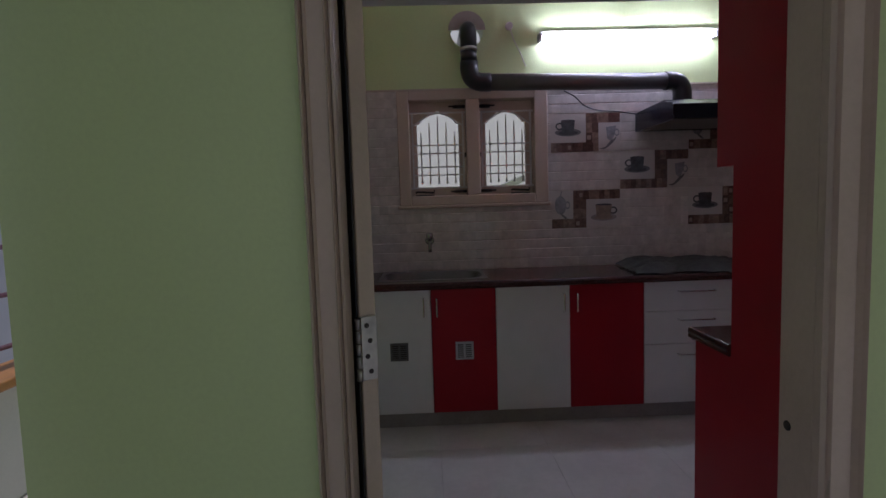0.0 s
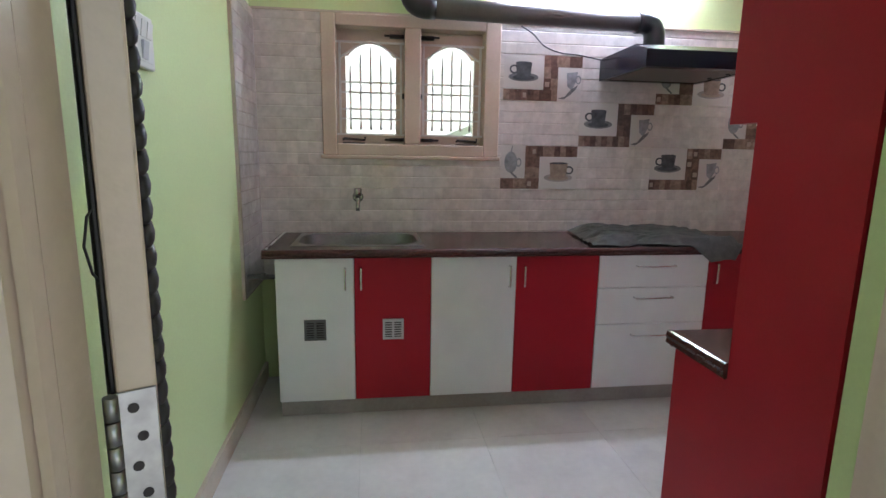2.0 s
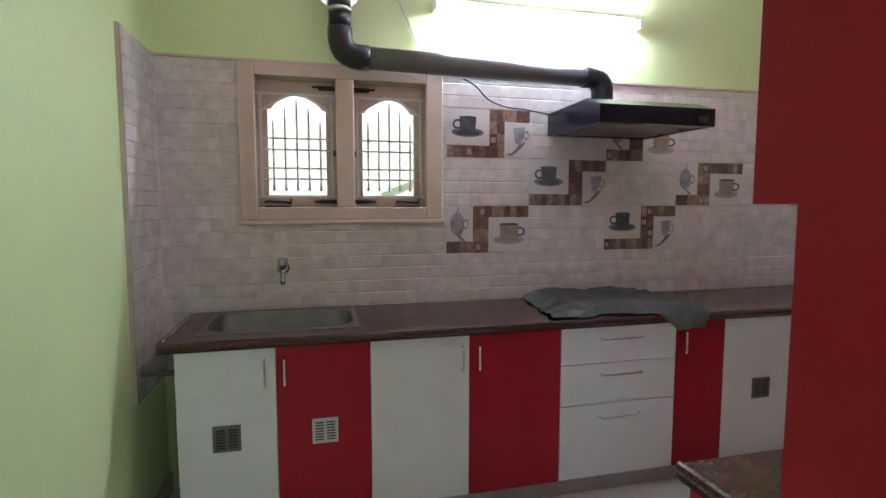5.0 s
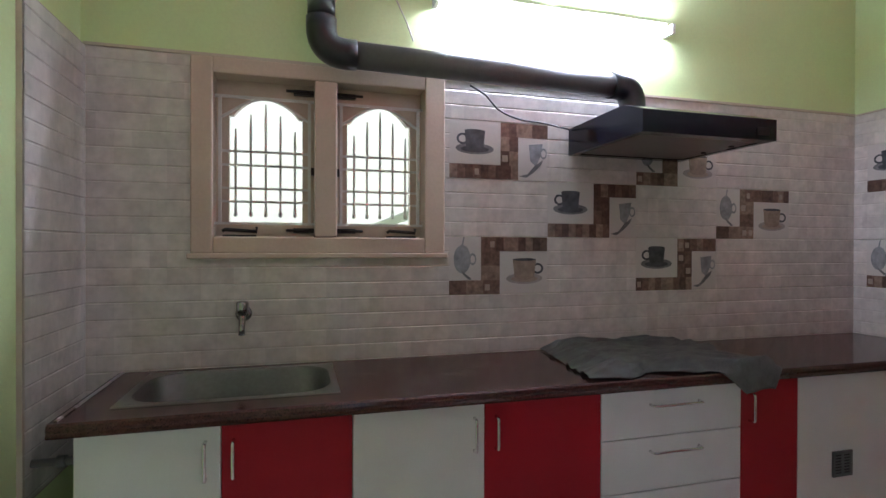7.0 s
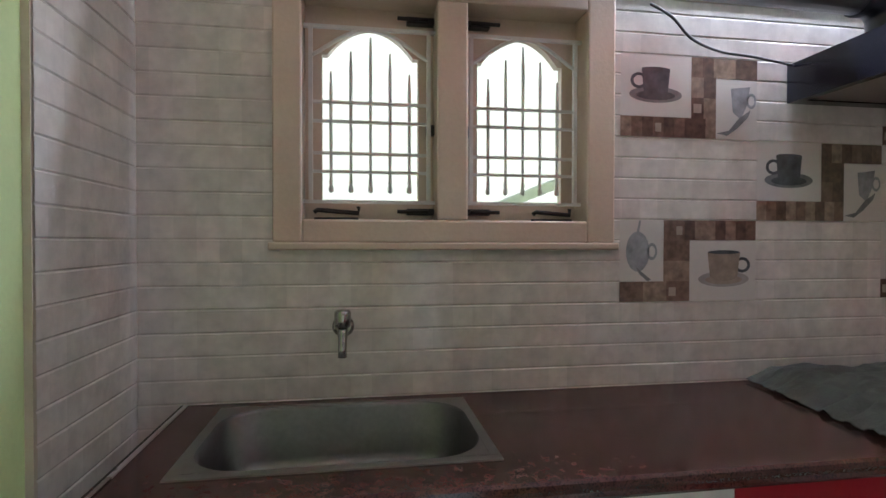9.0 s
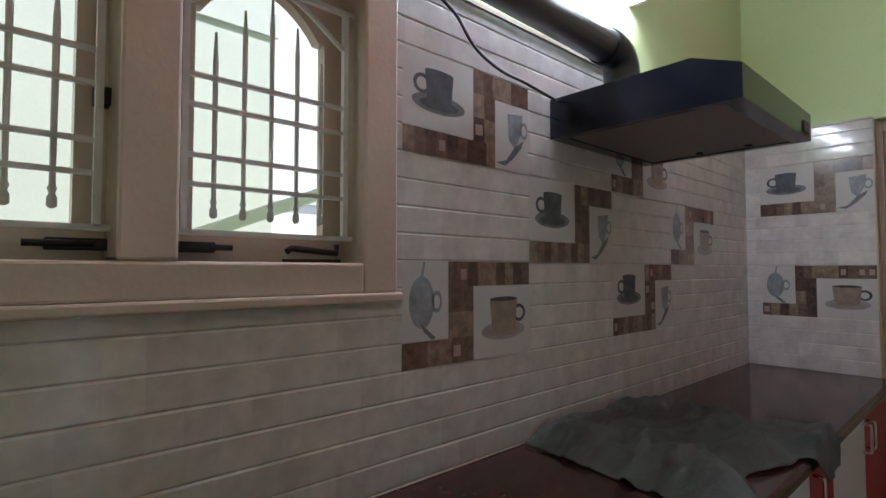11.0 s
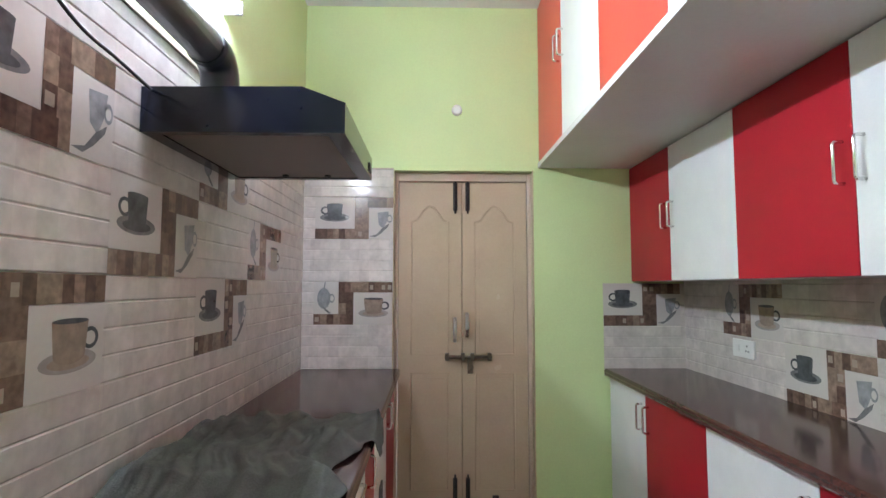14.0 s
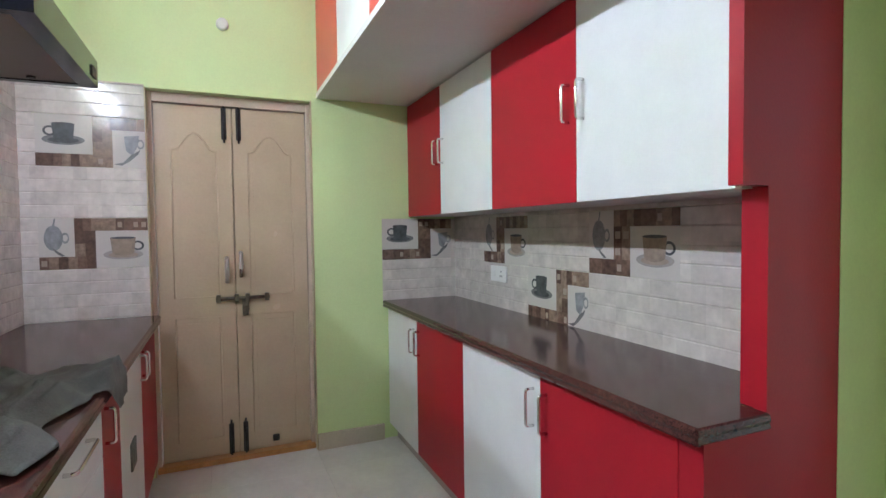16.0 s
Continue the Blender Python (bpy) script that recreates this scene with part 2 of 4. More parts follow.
for k in range(32):
    a = k * math.pi / 16
    c, s = math.cos(a), math.sin(a)
    q = 0.2 / max(abs(c), abs(s))
    ring.append([bm.verts.new((HOLE[0] + c * r, y, HOLE[1] + s * r)) for r, y in ((q, y0), (HOLE[2], y0), (HOLE[2], yb), (q, yb))])
for k in range(32):
    a, b = ring[k], ring[(k + 1) % 32]
    for i in range(3):
        bm.faces.new((a[i], b[i], b[i + 1], a[i + 1]))
finish("wall_north", bm, GREEN, tag=dict(label="lime green painted wall with a window and tiled lower part", kind="structure"))
wall_north = bpy.data.objects["wall_north"]

DY0, DY1, DTOP = 1.985, 2.872, 2.15            # back door's opening
wall_east = boxes("wall_east", [(E + 0.008, E + 0.22, DY1, N + 0.008, 0, TOP), (E + 0.008, E + 0.22, S - 0.2, DY0, 0, TOP), (E + 0.008, E + 0.22, DY0, DY1, DTOP, TOP)], GREEN,
                  label="lime green painted wall with a recessed door", kind="structure")
wall_west = boxes("wall_west", [(W - 0.242, W, S - 0.008, N + 0.008, 0, TOP)], GREEN, label="lime green painted wall", kind="structure")
OX0, OX1, OTOP = -0.062, 0.79, 2.12           # doorway from the hall
wall_south = boxes("wall_south", [(-0.645, OX0 - 0.03, HALL, 0.78, 0, TOP), (-0.645, -0.49, 0.78, S - 0.008, 0, TOP), (0.875, 1.004, HALL, 0.815, 0, TOP), (1.004, E + 0.22, HALL, S - 0.008, 0, TOP), (OX0 - 0.03, 0.875, HALL, 0.815, OTOP + 0.03, TOP), (-0.49, OX0 - 0.03, 0.78, 0.815, OTOP + 0.03, TOP), (-0.49, 1.004, 0.815, S - 0.008, OTOP + 0.03, TOP)], GREEN,
                   label="lime green painted wall with the entrance doorway", kind="structure")
boxes("ceiling", [(W - 0.34, E + 0.22, -2.6, N + 0.235, TOP, TOP + 0.12)], CEIL, label="white painted ceiling", kind="structure")
floor = boxes("floor", [(W - 0.34, E + 0.22, -2.6, N + 0.2, -0.12, -0.004)], JOINT, label="cream polished floor tiles", kind="structure")
# unseen wall; its wide opening is added to let daylight into the hall
boxes("unseen_wall_hall_south", [(W - 0.34, 0.9, -2.8, -2.6, 0, TOP), (3.3, E + 0.22, -2.8, -2.6, 0, TOP), (0.9, 3.3, -2.8, -2.6, 2.75, TOP)], GREEN, label="unseen lime green hall wall, its wide opening added to let daylight in", kind="structure")
boxes("wall_hall_east", [(E + 0.0, E + 0.22, -2.6, HALL, 0, TOP)], GREEN, label="lime green hall wall", kind="structure")
# the long opening is unseen, added to light the hall from the balcony
boxes("wall_hall_west", [(W - 0.34, W - 0.165, -0.15, 0.3, 0, TOP), (W - 0.34, W - 0.165, -2.6, -2.5, 0, TOP), (W - 0.34, W - 0.165, -2.5, -0.15, 2.85, TOP), (W - 0.34, W - 0.165, 0.3, HALL, 2.5, TOP)], GREEN, label="lime green hall wall with a balcony opening and a longer one added for daylight", kind="structure")

# balcony and outdoors
boxes("ground", [(-300, 300, -300, 300, -3.3, -3.2)], GROUND, label="grey concrete ground far below", kind="structure")
boxes("balcony_floor", [(-2.2, W - 0.34, -2.8, 5.0, -0.12, -0.005)], FLOOR, label="pale balcony floor in full sun", kind="structure")
par = thing("balcony_parapet", (-1.95, 1, 0), "white parapet with a wooden coping and maroon railing", "parapet")
part(boxes("wall", [(-2.15, -1.95, -2.8, 5.0, 0, 0.56)], FACADE), par)
part(boxes("coping", [(-2.17, -1.90, -2.8, 5.0, 0.56, 0.61)], THRESH, bevel=0.01, label="orange wooden coping"), par)
bm = bmesh.new()
for z in (0.72, 0.98, 1.22, 1.46):
    sweep(bm, [(-2.05, -2.8, z), (-2.05, 5.0, z)], 0.013, 8)
part(finish("railing", bm, GRILLE_RED, tag=dict(label="maroon iron railing")), par)

# wall added so that the view over the railing turns white
boxes("backdrop_wall", [(-7.4, -7.0, -9, 12, -3.2, 6.0)], FACADE, label="pale wall added across the yard to whiten the view out", kind="structure")
nb = thing("neighbour_house", (-1, 5.6, -3.2), "pale greenish plastered neighbouring house wall", "house")
part(boxes("wall", [(-4, 1.62, 5.6, 8.5, -3.2, 5.5)], PLASTER), nb)
part(boxes("band", [(-4, 1.64, 5.57, 5.6, 2.9, 3.05)], FACADE, label="pale plaster band"), nb)
# white wall added in place of the overbright sky beyond the rail
fh = thing("sky_glare_wall", (6, 12, -3.2), "white sunlit wall standing in for the glaring sky beyond the stairs", "house")
part(boxes("wall", [(1.2, 14, 11.5, 12.0, -3.2, 9.0)], SKY_WHITE), fh)
part(boxes("ledge", [(1.2, 14, 11.3, 11.5, 1.95, 2.05), (1.2, 14, 11.35, 11.5, 2.65, 2.70)], FACADE, label="pale plaster ledge"), fh)
bm = bmesh.new()
sweep(bm, [(2.18, 5.75, -3.2), (2.18, 5.75, 2.85)], 0.020, 12)
finish("blue_post", bm, BLUE, tag=dict(label="blue painted metal post outdoors", category="post"))
bm = bmesh.new()
box(bm, 0.75, 1.88, 4.9, 4.96, -0.032, 0.032, bevel=0.008)
bmesh.ops.rotate(bm, verts=bm.verts, cent=(1.55, 4.9, 0), matrix=Matrix.Rotation(radians(-22), 3, "Y"))
bmesh.ops.translate(bm, verts=bm.verts, vec=(0, 0, 1.81))
for x in (0.85, 1.80):
    box(bm, x, x + 0.045, 4.91, 4.95, -3.2, 1.80 + (x - 1.55) * 0.404)
finish("stair_rail", bm, PLASTIC, tag=dict(label="white sloping metal stair rail outdoors", category="rail"))

# skirtings
boxes("baseboard", [(W, W + 0.018, S, N, 0, 0.10), (E - 0.012, E + 0.008, 1.56, DY0 + 0.0, 0, 0.10)], SKIRT, label="beige tile skirting", kind="structure")

# ---- doorway from the hall ----
fr = thing("door_frame", ((OX0 + OX1) / 2, HALL, 0), "cream enamelled wooden door frame with moulded edges", "door frame")
part(boxes("jamb", [(OX0 - 0.03, OX0, HALL + 0.005, 0.752, 0, OTOP + 0.03), (OX0, OX1, HALL + 0.005, 0.78, OTOP, OTOP + 0.03)], FRAME), fr)

bm = bmesh.new()
prism(bm, [(OX1, HALL + 0.005), (OX1, 0.785), (OX1 + 0.014, 0.787), (OX1 + 0.014, 0.815), (OX1 + 0.0845, 0.815), (OX1 + 0.0845, HALL + 0.005)], lambda u, v, d: (u, v, d), 0.0, OTOP)
part(finish("jamb", bm, FRAME), fr)



def architrave(x, sgn, wide):
    """A moulded upright on the hall side; sgn: direction away from the opening."""
    bm = bmesh.new()
    prof = [(0, 0), (0, 0.018), (0.005, 0.027), (0.010, 0.018), (0.015, 0.029), (0.021, 0.018), (0.027, 0.018), (0.060, 0.018), (0.065, 0.030), (0.070, 0.019), (0.076, 0.030), (0.082, 0.018), (0.086, 0.014), (0.088, 0)]
    prism(bm, prof, lambda u, v, d: (x + sgn * u * wide, HALL + 0.004 - v, d), 0.0, OTOP + 0.09)
    return finish("moulding", bm, FRAME)


part(architrave(OX0, -1, 0.72), fr)
part(architrave(OX1, 1, 1.0), fr)
part(boxes("head", [(OX0, OX1, HALL - 0.016, HALL + 0.004, OTOP, OTOP + 0.09)], FRAME, bevel=0.004), fr)
bm = bmesh.new()
sweep(bm, [(OX1 - 0.0015, 0.770, 0.895), (OX1 + 0.004, 0.770, 0.895)], 0.010, 12)
part(finish("latch_hole", bm, IRON), fr)

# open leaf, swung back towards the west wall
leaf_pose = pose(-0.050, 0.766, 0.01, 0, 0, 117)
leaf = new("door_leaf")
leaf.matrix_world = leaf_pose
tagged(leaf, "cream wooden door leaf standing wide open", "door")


def leafpart(name, rows, mats, bevel=0.0):
    return boxes(name, rows, mats, leaf, bevel)


leafpart("panel", [(0.0, 0.80, -0.034, 0.0, 0, 2.08)], FRAME, 0.003)
# near-black sheet puts the shade behind the leaf into colour
tagged(leafpart("shade_backing", [(0.006, 0.797, 0.0005, 0.004, 0.004, 2.076)], BEAD_AND_SHADE, 0.001), "dark sheet standing in for shade behind the leaf")
for zc in (0.30, 1.075, 1.80):
    bm = bmesh.new()
    box(bm, -0.0035, 0.0, -0.033, 0.001, zc - 0.062, zc + 0.062, bevel=0.001)
    for k in range(5):
        sweep(bm, [(-0.005, 0.005, zc - 0.06 + k * 0.0245), (-0.005, 0.005, zc - 0.037 + k * 0.0245)], 0.0065, 10)
    for k in range(4):
        sweep(bm, [(-0.0045, -0.0165 + (0.004 if k % 2 else -0.002), zc - 0.045 + k * 0.03), (-0.003, -0.0165 + (0.004 if k % 2 else -0.002), zc - 0.045 + k * 0.03)], 0.005, 10, mat=1)
    tagged(finish("hinge", bm, [HINGE, IRON], leaf), "steel butt hinge with dark screws")
bm = bmesh.new()
for k in range(0, 84):
    z = 0.03 + k * 0.024
    bmesh.ops.create_icosphere(bm, subdivisions=2, radius=1.0, matrix=Matrix.Translation((0.055, -0.0395, z)) @ Matrix.Rotation(0.6, 4, "Y") @ Matrix.Diagonal((0.0105, 0.0088, 0.0185, 1)))
for f in bm.faces:
    f.smooth = True
rope = finish("bead_cord", bm, BEAD_AND_SHADE)
rope.matrix_world = leaf_pose
tagged(rope, "dark twisted bead cord hanging down the door leaf", "cord")
bm = bmesh.new()
sweep(bm, [(-0.053, 0.775, 1.325), (-0.064, 0.776, 1.310), (-0.069, 0.776, 1.283), (-0.064, 0.776, 1.258), (-0.053, 0.775, 1.245)], 0.0013, 6)
w = finish("wire_loop", bm, CABLE)
tagged(w, "thin dark wire loop tied to the door edge", "wire")

# ---- back door ----
bd = thing("back_door", (E + 0.1, 2.43, 0), "tan enamelled wooden double door, shut and bolted", "door")
XL = 3.50
part(boxes("frame", [(XL - 0.03, XL + 0.08, DY1 - 0.028, DY1, 0, DTOP), (XL - 0.03, XL + 0.08, DY0, DY0 + 0.028, 0, DTOP), (XL - 0.03, XL + 0.08, DY0 + 0.028, DY1 - 0.028, DTOP - 0.06, DTOP)], FRAME, bevel=0.004), bd)
part(boxes("reveal", [(E + 0.004, XL - 0.03, DY1 - 0.006, DY1, 0, DTOP), (E + 0.004, XL - 0.03, DY0, DY0 + 0.006, 0, DTOP), (E + 0.004, XL - 0.03, DY0, DY1, DTOP - 0.006, DTOP, 1)], [REVEAL, GREEN]), bd)
part(boxes("threshold", [(XL - 0.06, XL + 0.08, DY0 + 0.006, DY1 - 0.006, -0.003, 0.03)], THRESH, bevel=0.006, label="orange-brown wooden threshold"), bd)


def arch(y0, y1, z0, z1, rise, steps=14):
    """Outline of a panel with an ogee-arched head, anticlockwise from the lower corner."""
    out = [(y0, z0), (y1, z0), (y1, z1)]
    for i in range(1, steps):
        t = i / steps
        out.append((y1 + (y0 - y1) * t, z1 + rise * math.sin(math.pi * min(1, max(0, (t - 0.12) / 0.76))) ** 1.1))
    return out + [(y0, z1)]


for a, b in ((DY1 - 0.03, 2.437), (2.432, DY0 + 0.03)):
    lo, hi = min(a, b), max(a, b)
    lf = part(boxes("leaf", [(XL, XL + 0.035, lo, hi, 0.032, DTOP - 0.062)], TAN, bevel=0.003), bd)
    bm = bmesh.new()
    for o in (arch(lo + 0.085, hi - 0.085, 0.98, 1.83, 0.10), [(lo + 0.085, 0.14), (hi - 0.085, 0.14), (hi - 0.085, 0.86), (lo + 0.085, 0.86)]):
        sweep(bm, [(XL + 0.002, u, v) for u, v in o + o[:1]], 0.006, 6, caps=False)
        cu, cv = (lo + hi) / 2, (max(v for u, v in o) + min(v for u, v in o)) / 2
        prism(bm, [(cu + (u - cu) * 0.80, cv + (v - cv) * 0.91) for u, v in o], lambda u, v, d: (XL - d, u, v), -0.001, 0.006)
    p = finish("panel", bm, TAN)
    p.parent = lf
# unseen strip added behind the leaves to keep daylight out of the gap
part(boxes("gap_blocker", [(XL + 0.035, XL + 0.05, 2.40, 2.47, 0.03, DTOP - 0.06)], TAN), bd)
bm = bmesh.new()
for y in (2.478, 2.398):
    box(bm, XL - 0.014, XL, y - 0.014, y + 0.014, 1.90, 2.085, bevel=0.003)
    box(bm, XL - 0.014, XL, y - 0.014, y + 0.014, 0.035, 0.215, bevel=0.003)
    sweep(bm, [(XL - 0.018, y, 1.88), (XL - 0.018, y, 2.09)], 0.006)
    sweep(bm, [(XL - 0.018, y, 0.03), (XL - 0.018, y, 0.24)], 0.006)
box(bm, XL - 0.02, XL, 2.205, 2.245, 0.07, 0.11, bevel=0.006)
part(finish("tower_bolt", bm, IRON, tag=dict(label="dark iron tower bolts")), bd)
bm = bmesh.new()
sweep(bm, [(XL - 0.018, 2.545, 0.965), (XL - 0.018, 2.245, 0.965)], 0.010)
for y in (2.53, 2.43, 2.37, 2.26):
    box(bm, XL - 0.03, XL, y - 0.012, y + 0.012, 0.943, 0.99, bevel=0.003)
box(bm, XL - 0.02, XL, 2.365, 2.40, 0.86, 0.96, bevel=0.005)
sweep(bm, [(XL - 0.03, 2.382, 0.90), (XL - 0.004, 2.382, 0.90)], 0.02, 14)
part(finish("latch", bm, BRONZE, tag=dict(label="aged steel sliding latch with padlock hasp")), bd)
for y, z in ((2.480, 1.135), (2.402, 1.165)):
    bm = bmesh.new()
    sweep(bm, [(XL, y, z - 0.07), (XL - 0.035, y, z - 0.05), (XL - 0.04, y, z), (XL - 0.035, y, z + 0.05), (XL, y, z + 0.07)], [0.012, 0.011, 0.013, 0.011, 0.012], 10)
    part(finish("handle", bm, STEEL, tag=dict(label="steel pull handle")), bd)

# ---- window ----
wn_ = thing("window", (0.42, N, WIN[2]), "cream wooden window with arched iron grilles, open to daylight", "window")
wn_["kind"] = "structure"
YF = N - 0.016
x0, x1, z0, z1 = WIN
IN = ((-0.016, 0.377), (0.470, 0.851))
ZI0, ZI1 = 1.432, 2.085
part(boxes("frame", [(x0, IN[0][0], YF, N + 0.125, z0 + 0.01, z1), (IN[1][1], x1, YF, N + 0.125, z0 + 0.01, z1), (IN[0][1], IN[1][0], YF, N + 0.12, ZI0, ZI1),
                     (IN[0][0], IN[1][1], YF, N + 0.125, z0 + 0.01, ZI0), (IN[0][0], IN[1][1], YF, N + 0.125, ZI1, z1)], FRAME, bevel=0.006), wn_)
part(boxes("sill", [(x0 - 0.012, x1 + 0.012, YF - 0.008, N + 0.02, z0 - 0.012, z0 + 0.01)], FRAME, bevel=0.005), wn_)
for a, b in IN:
    sx0, sx1, sz0, sz1 = a + 0.05, b - 0.048, ZI0 + 0.062, ZI1 - 0.06
    YS = N + 0.085
    # sash with an arched head
    bm = bmesh.new()
    box(bm, a, sx0, YS, YS + 0.03, ZI0, ZI1)
    box(bm, sx1, b, YS, YS + 0.03, ZI0, ZI1)
    box(bm, sx0, sx1, YS, YS + 0.03, ZI0, sz0)
    n = 18
    for i in range(n):
        t0, t1 = i / n, (i + 1) / n
        u0, u1 = sx0 + (sx1 - sx0) * t0, sx0 + (sx1 - sx0) * t1
        h0, h1 = (sz1 - 0.085 + 0.085 * math.sin(math.pi * min(1, max(0, (t - 0.06) / 0.88))) ** 0.8 for t in (t0, t1))
        prism(bm, [(u0, h0), (u1, h1), (u1, ZI1), (u0, ZI1)], lambda u, v, d: (u, d, v), YS, YS + 0.03)
    part(finish("sash", bm, FRAME), wn_)
    # grille
    bm = bmesh.new()
    YG = N + 0.04
    gx0, gx1 = a + 0.02, b - 0.02
    zs = (ZI0 + 0.055, ZI0 + 0.145, ZI0 + 0.20, ZI0 + 0.295, ZI0 + 0.352, ZI1 - 0.078)
    for z in zs[1:5]:
        box(bm, gx0 + 0.004, gx1 - 0.004, YG - 0.004, YG + 0.004, z - 0.0045, z + 0.0045)
    for z in (zs[0], zs[5]):
        box(bm, a, b, YG - 0.006, YG + 0.006, z - 0.005, z + 0.005)
    for x in (gx0, gx1):
        box(bm, x - 0.006, x + 0.006, YG - 0.006, YG + 0.006, zs[0], zs[5])
    step = (gx1 - gx0) / 6
    for k in range(1, 6):
        x = gx0 + step * k
        top = ZI1 - 0.10 - 0.045 * abs(k - 3) ** 1.25
        sweep(bm, [(x, YG + 0.008, zs[0] + 0.028), (x, YG + 0.008, zs[0] + 0.032), (x, YG + 0.008, zs[0] + 0.045), (x, YG + 0.008, zs[0] + 0.052), (x, YG + 0.008, zs[0] + 0.06), (x, YG + 0.008, zs[0] + 0.066),
                   (x, YG + 0.008, top - 0.06), (x, YG + 0.008, top)], [0.003, 0.0075, 0.0075, 0.004, 0.007, 0.0045, 0.0055, 0.0025], 8)
    pts = []
    for i in range(25):
        t = i / 24
        pts.append((gx0 + (gx1 - gx0) * t, YG, ZI1 - 0.165 + 0.085 * math.sin(math.pi * t) ** 1.2))
    sweep(bm, pts, 0.006, 8)
    part(finish("grille", bm, GRILLE, tag=dict(label="white painted iron grille with spear bars")), wn_)
    bm = bmesh.new()
    mid = a if a > 0.2 else b
    sg = 1 if a > 0.2 else -1
    for z in (ZI0 + 0.028, ZI1 - 0.034):
        box(bm, min(mid, mid + sg * 0.085), max(mid, mid + sg * 0.085), YS - 0.03, YS, z - 0.010, z + 0.010, bevel=0.002)
        sweep(bm, [(mid + sg * 0.02, YS - 0.034, z), (mid + sg * 0.115, YS - 0.034, z)], 0.006)
    xs = (a + 0.03, a + 0.16) if a < 0.2 else (b - 0.16, b - 0.03)
    sweep(bm, [(xs[0], YS - 0.05, ZI0 + 0.022), (xs[0] + 0.01, YS - 0.05, ZI0 + 0.03), (xs[1], YS - 0.03, ZI0 + 0.022), (xs[1], YS - 0.03, ZI0 + 0.042)], 0.007)
    box(bm, xs[0], xs[1], YS - 0.05, YS - 0.03, ZI0 + 0.0005, ZI0 + 0.008)
    box(bm, mid + sg * 0.012 - 0.012, mid + sg * 0.012 + 0.012, YS - 0.03, YS, 1.70, 1.73)
    part(finish("stay", bm, IRON, tag=dict(label="dark iron window bolts and stay")), wn_)


# ---- cabinets ----
def bar_handle(parent, p, q, out, mat=None):
    """A bow handle between p and q that stands off along out."""
    p, q, out = Vector(p), Vector(q), Vector(out)
    bm = bmesh.new()
    pts = [p] + bend(p, p + out, q + out, 4, 0.012) + bend(p + out, q + out, q, 4, 0.012) + [q]
    sweep(bm, pts, 0.0055, 8)
    h = finish("handle", bm, mat or CHROME)
    h.parent = parent
    tagged(h, "chrome bow handle")
    return h


def vent(parent, x, y, z, mat, size=0.108):
    bm = bmesh.new()
    h = size / 2
    box(bm, x - h, x + h, y - 0.008, y, z - h, z - h + 0.012)
    box(bm, x - h, x + h, y - 0.008, y, z + h - 0.012, z + h)
    for sx in (x - h, x + h - 0.012, x - 0.006):
        box(bm, sx, sx + 0.012, y - 0.008, y, z - h + 0.012, z + h - 0.012)
    for k in range(7):
        zz = z - h + 0.018 + k * 0.0125
        box(bm, x - h + 0.01, x + h - 0.01, y - 0.006, y, zz, zz + 0.005)
    box(bm, x - h + 0.002, x + h - 0.002, y - 0.003, y - 0.001, z - h + 0.002, z + h - 0.002, mat=1)
    v = finish("vent", bm, [mat, IRON])
    v.parent = parent
    tagged(v, "small square slotted vent")


YC, ZB, ZT = 2.857, 0.105, 0.866               # north fronts; bottom and top of the doors


def north_unit(xa, xb, kind, handle=None, hole=None):
    colour = "white" if kind[0] == "w" else "red"
    label = {"w": "white laminate base cabinet with a shut door", "r": "glossy red laminate base cabinet with a shut door", "wd": "white laminate base cabinet with three drawers"}[kind]
    u = thing("base_cabinet", ((xa + xb) / 2, 3.1, 0), label, "cabinet", "base cabinets under the window counter")
    mat = WHITE if colour == "white" else RED
    part(boxes("body", [(xa, xb, YC + 0.02, N - 0.004, ZB - 0.005, 0.60), (xa, xb, N - 0.03, N - 0.004, 0.60, ZT), (xa, xb, YC + 0.02, YC + 0.03, 0.60, ZT)], CARCASS), u)
    part(boxes("plinth", [(xa, xb, YC + 0.055, YC + 0.075, 0.0, ZB - 0.006)], PLINTH), u)
    if kind == "wd":
        cuts = [ZB, 0.475, 0.678, ZT]
        for k in range(3):
            d = part(boxes("drawer", [(xa + 0.0015, xb - 0.0015, YC, YC + 0.019, cuts[k] + 0.002, cuts[k + 1] - 0.002)], WHITE, bevel=0.0015), u)
            hz = (0.412, 0.625, 0.80)[k]
            bar_handle(d, (xa + 0.21, YC, hz), (xa + 0.43, YC, hz), (0, -0.028, 0))
    else:
        d = part(boxes("door", [(xa + 0.0015, xb - 0.0015, YC, YC + 0.019, ZB, ZT)], mat, bevel=0.0015), u)
        if handle:
            bar_handle(d, (handle, YC, 0.70), (handle, YC, 0.81), (0, -0.028, 0))
        if hole:
            vent(d, hole[0], YC - 0.0005, hole[1], hole[2])


north_unit(-0.295, 0.090, "w", 0.047, (-0.107, 0.49, VENT))
north_unit(0.090, 0.482, "r", 0.126, (0.286, 0.485, VENT_LIGHT))
north_unit(0.482, 0.930, "w", 0.892)
north_unit(0.930, 1.384, "r", 0.971)
north_unit(1.384, 2.018, "wd")
north_unit(2.018, 2.310, "r", 2.06)
north_unit(2.310, 2.860, "w", 2.82, (2.55, 0.475, VENT))
north_unit(2.860, 3.392, "r", 2.90)

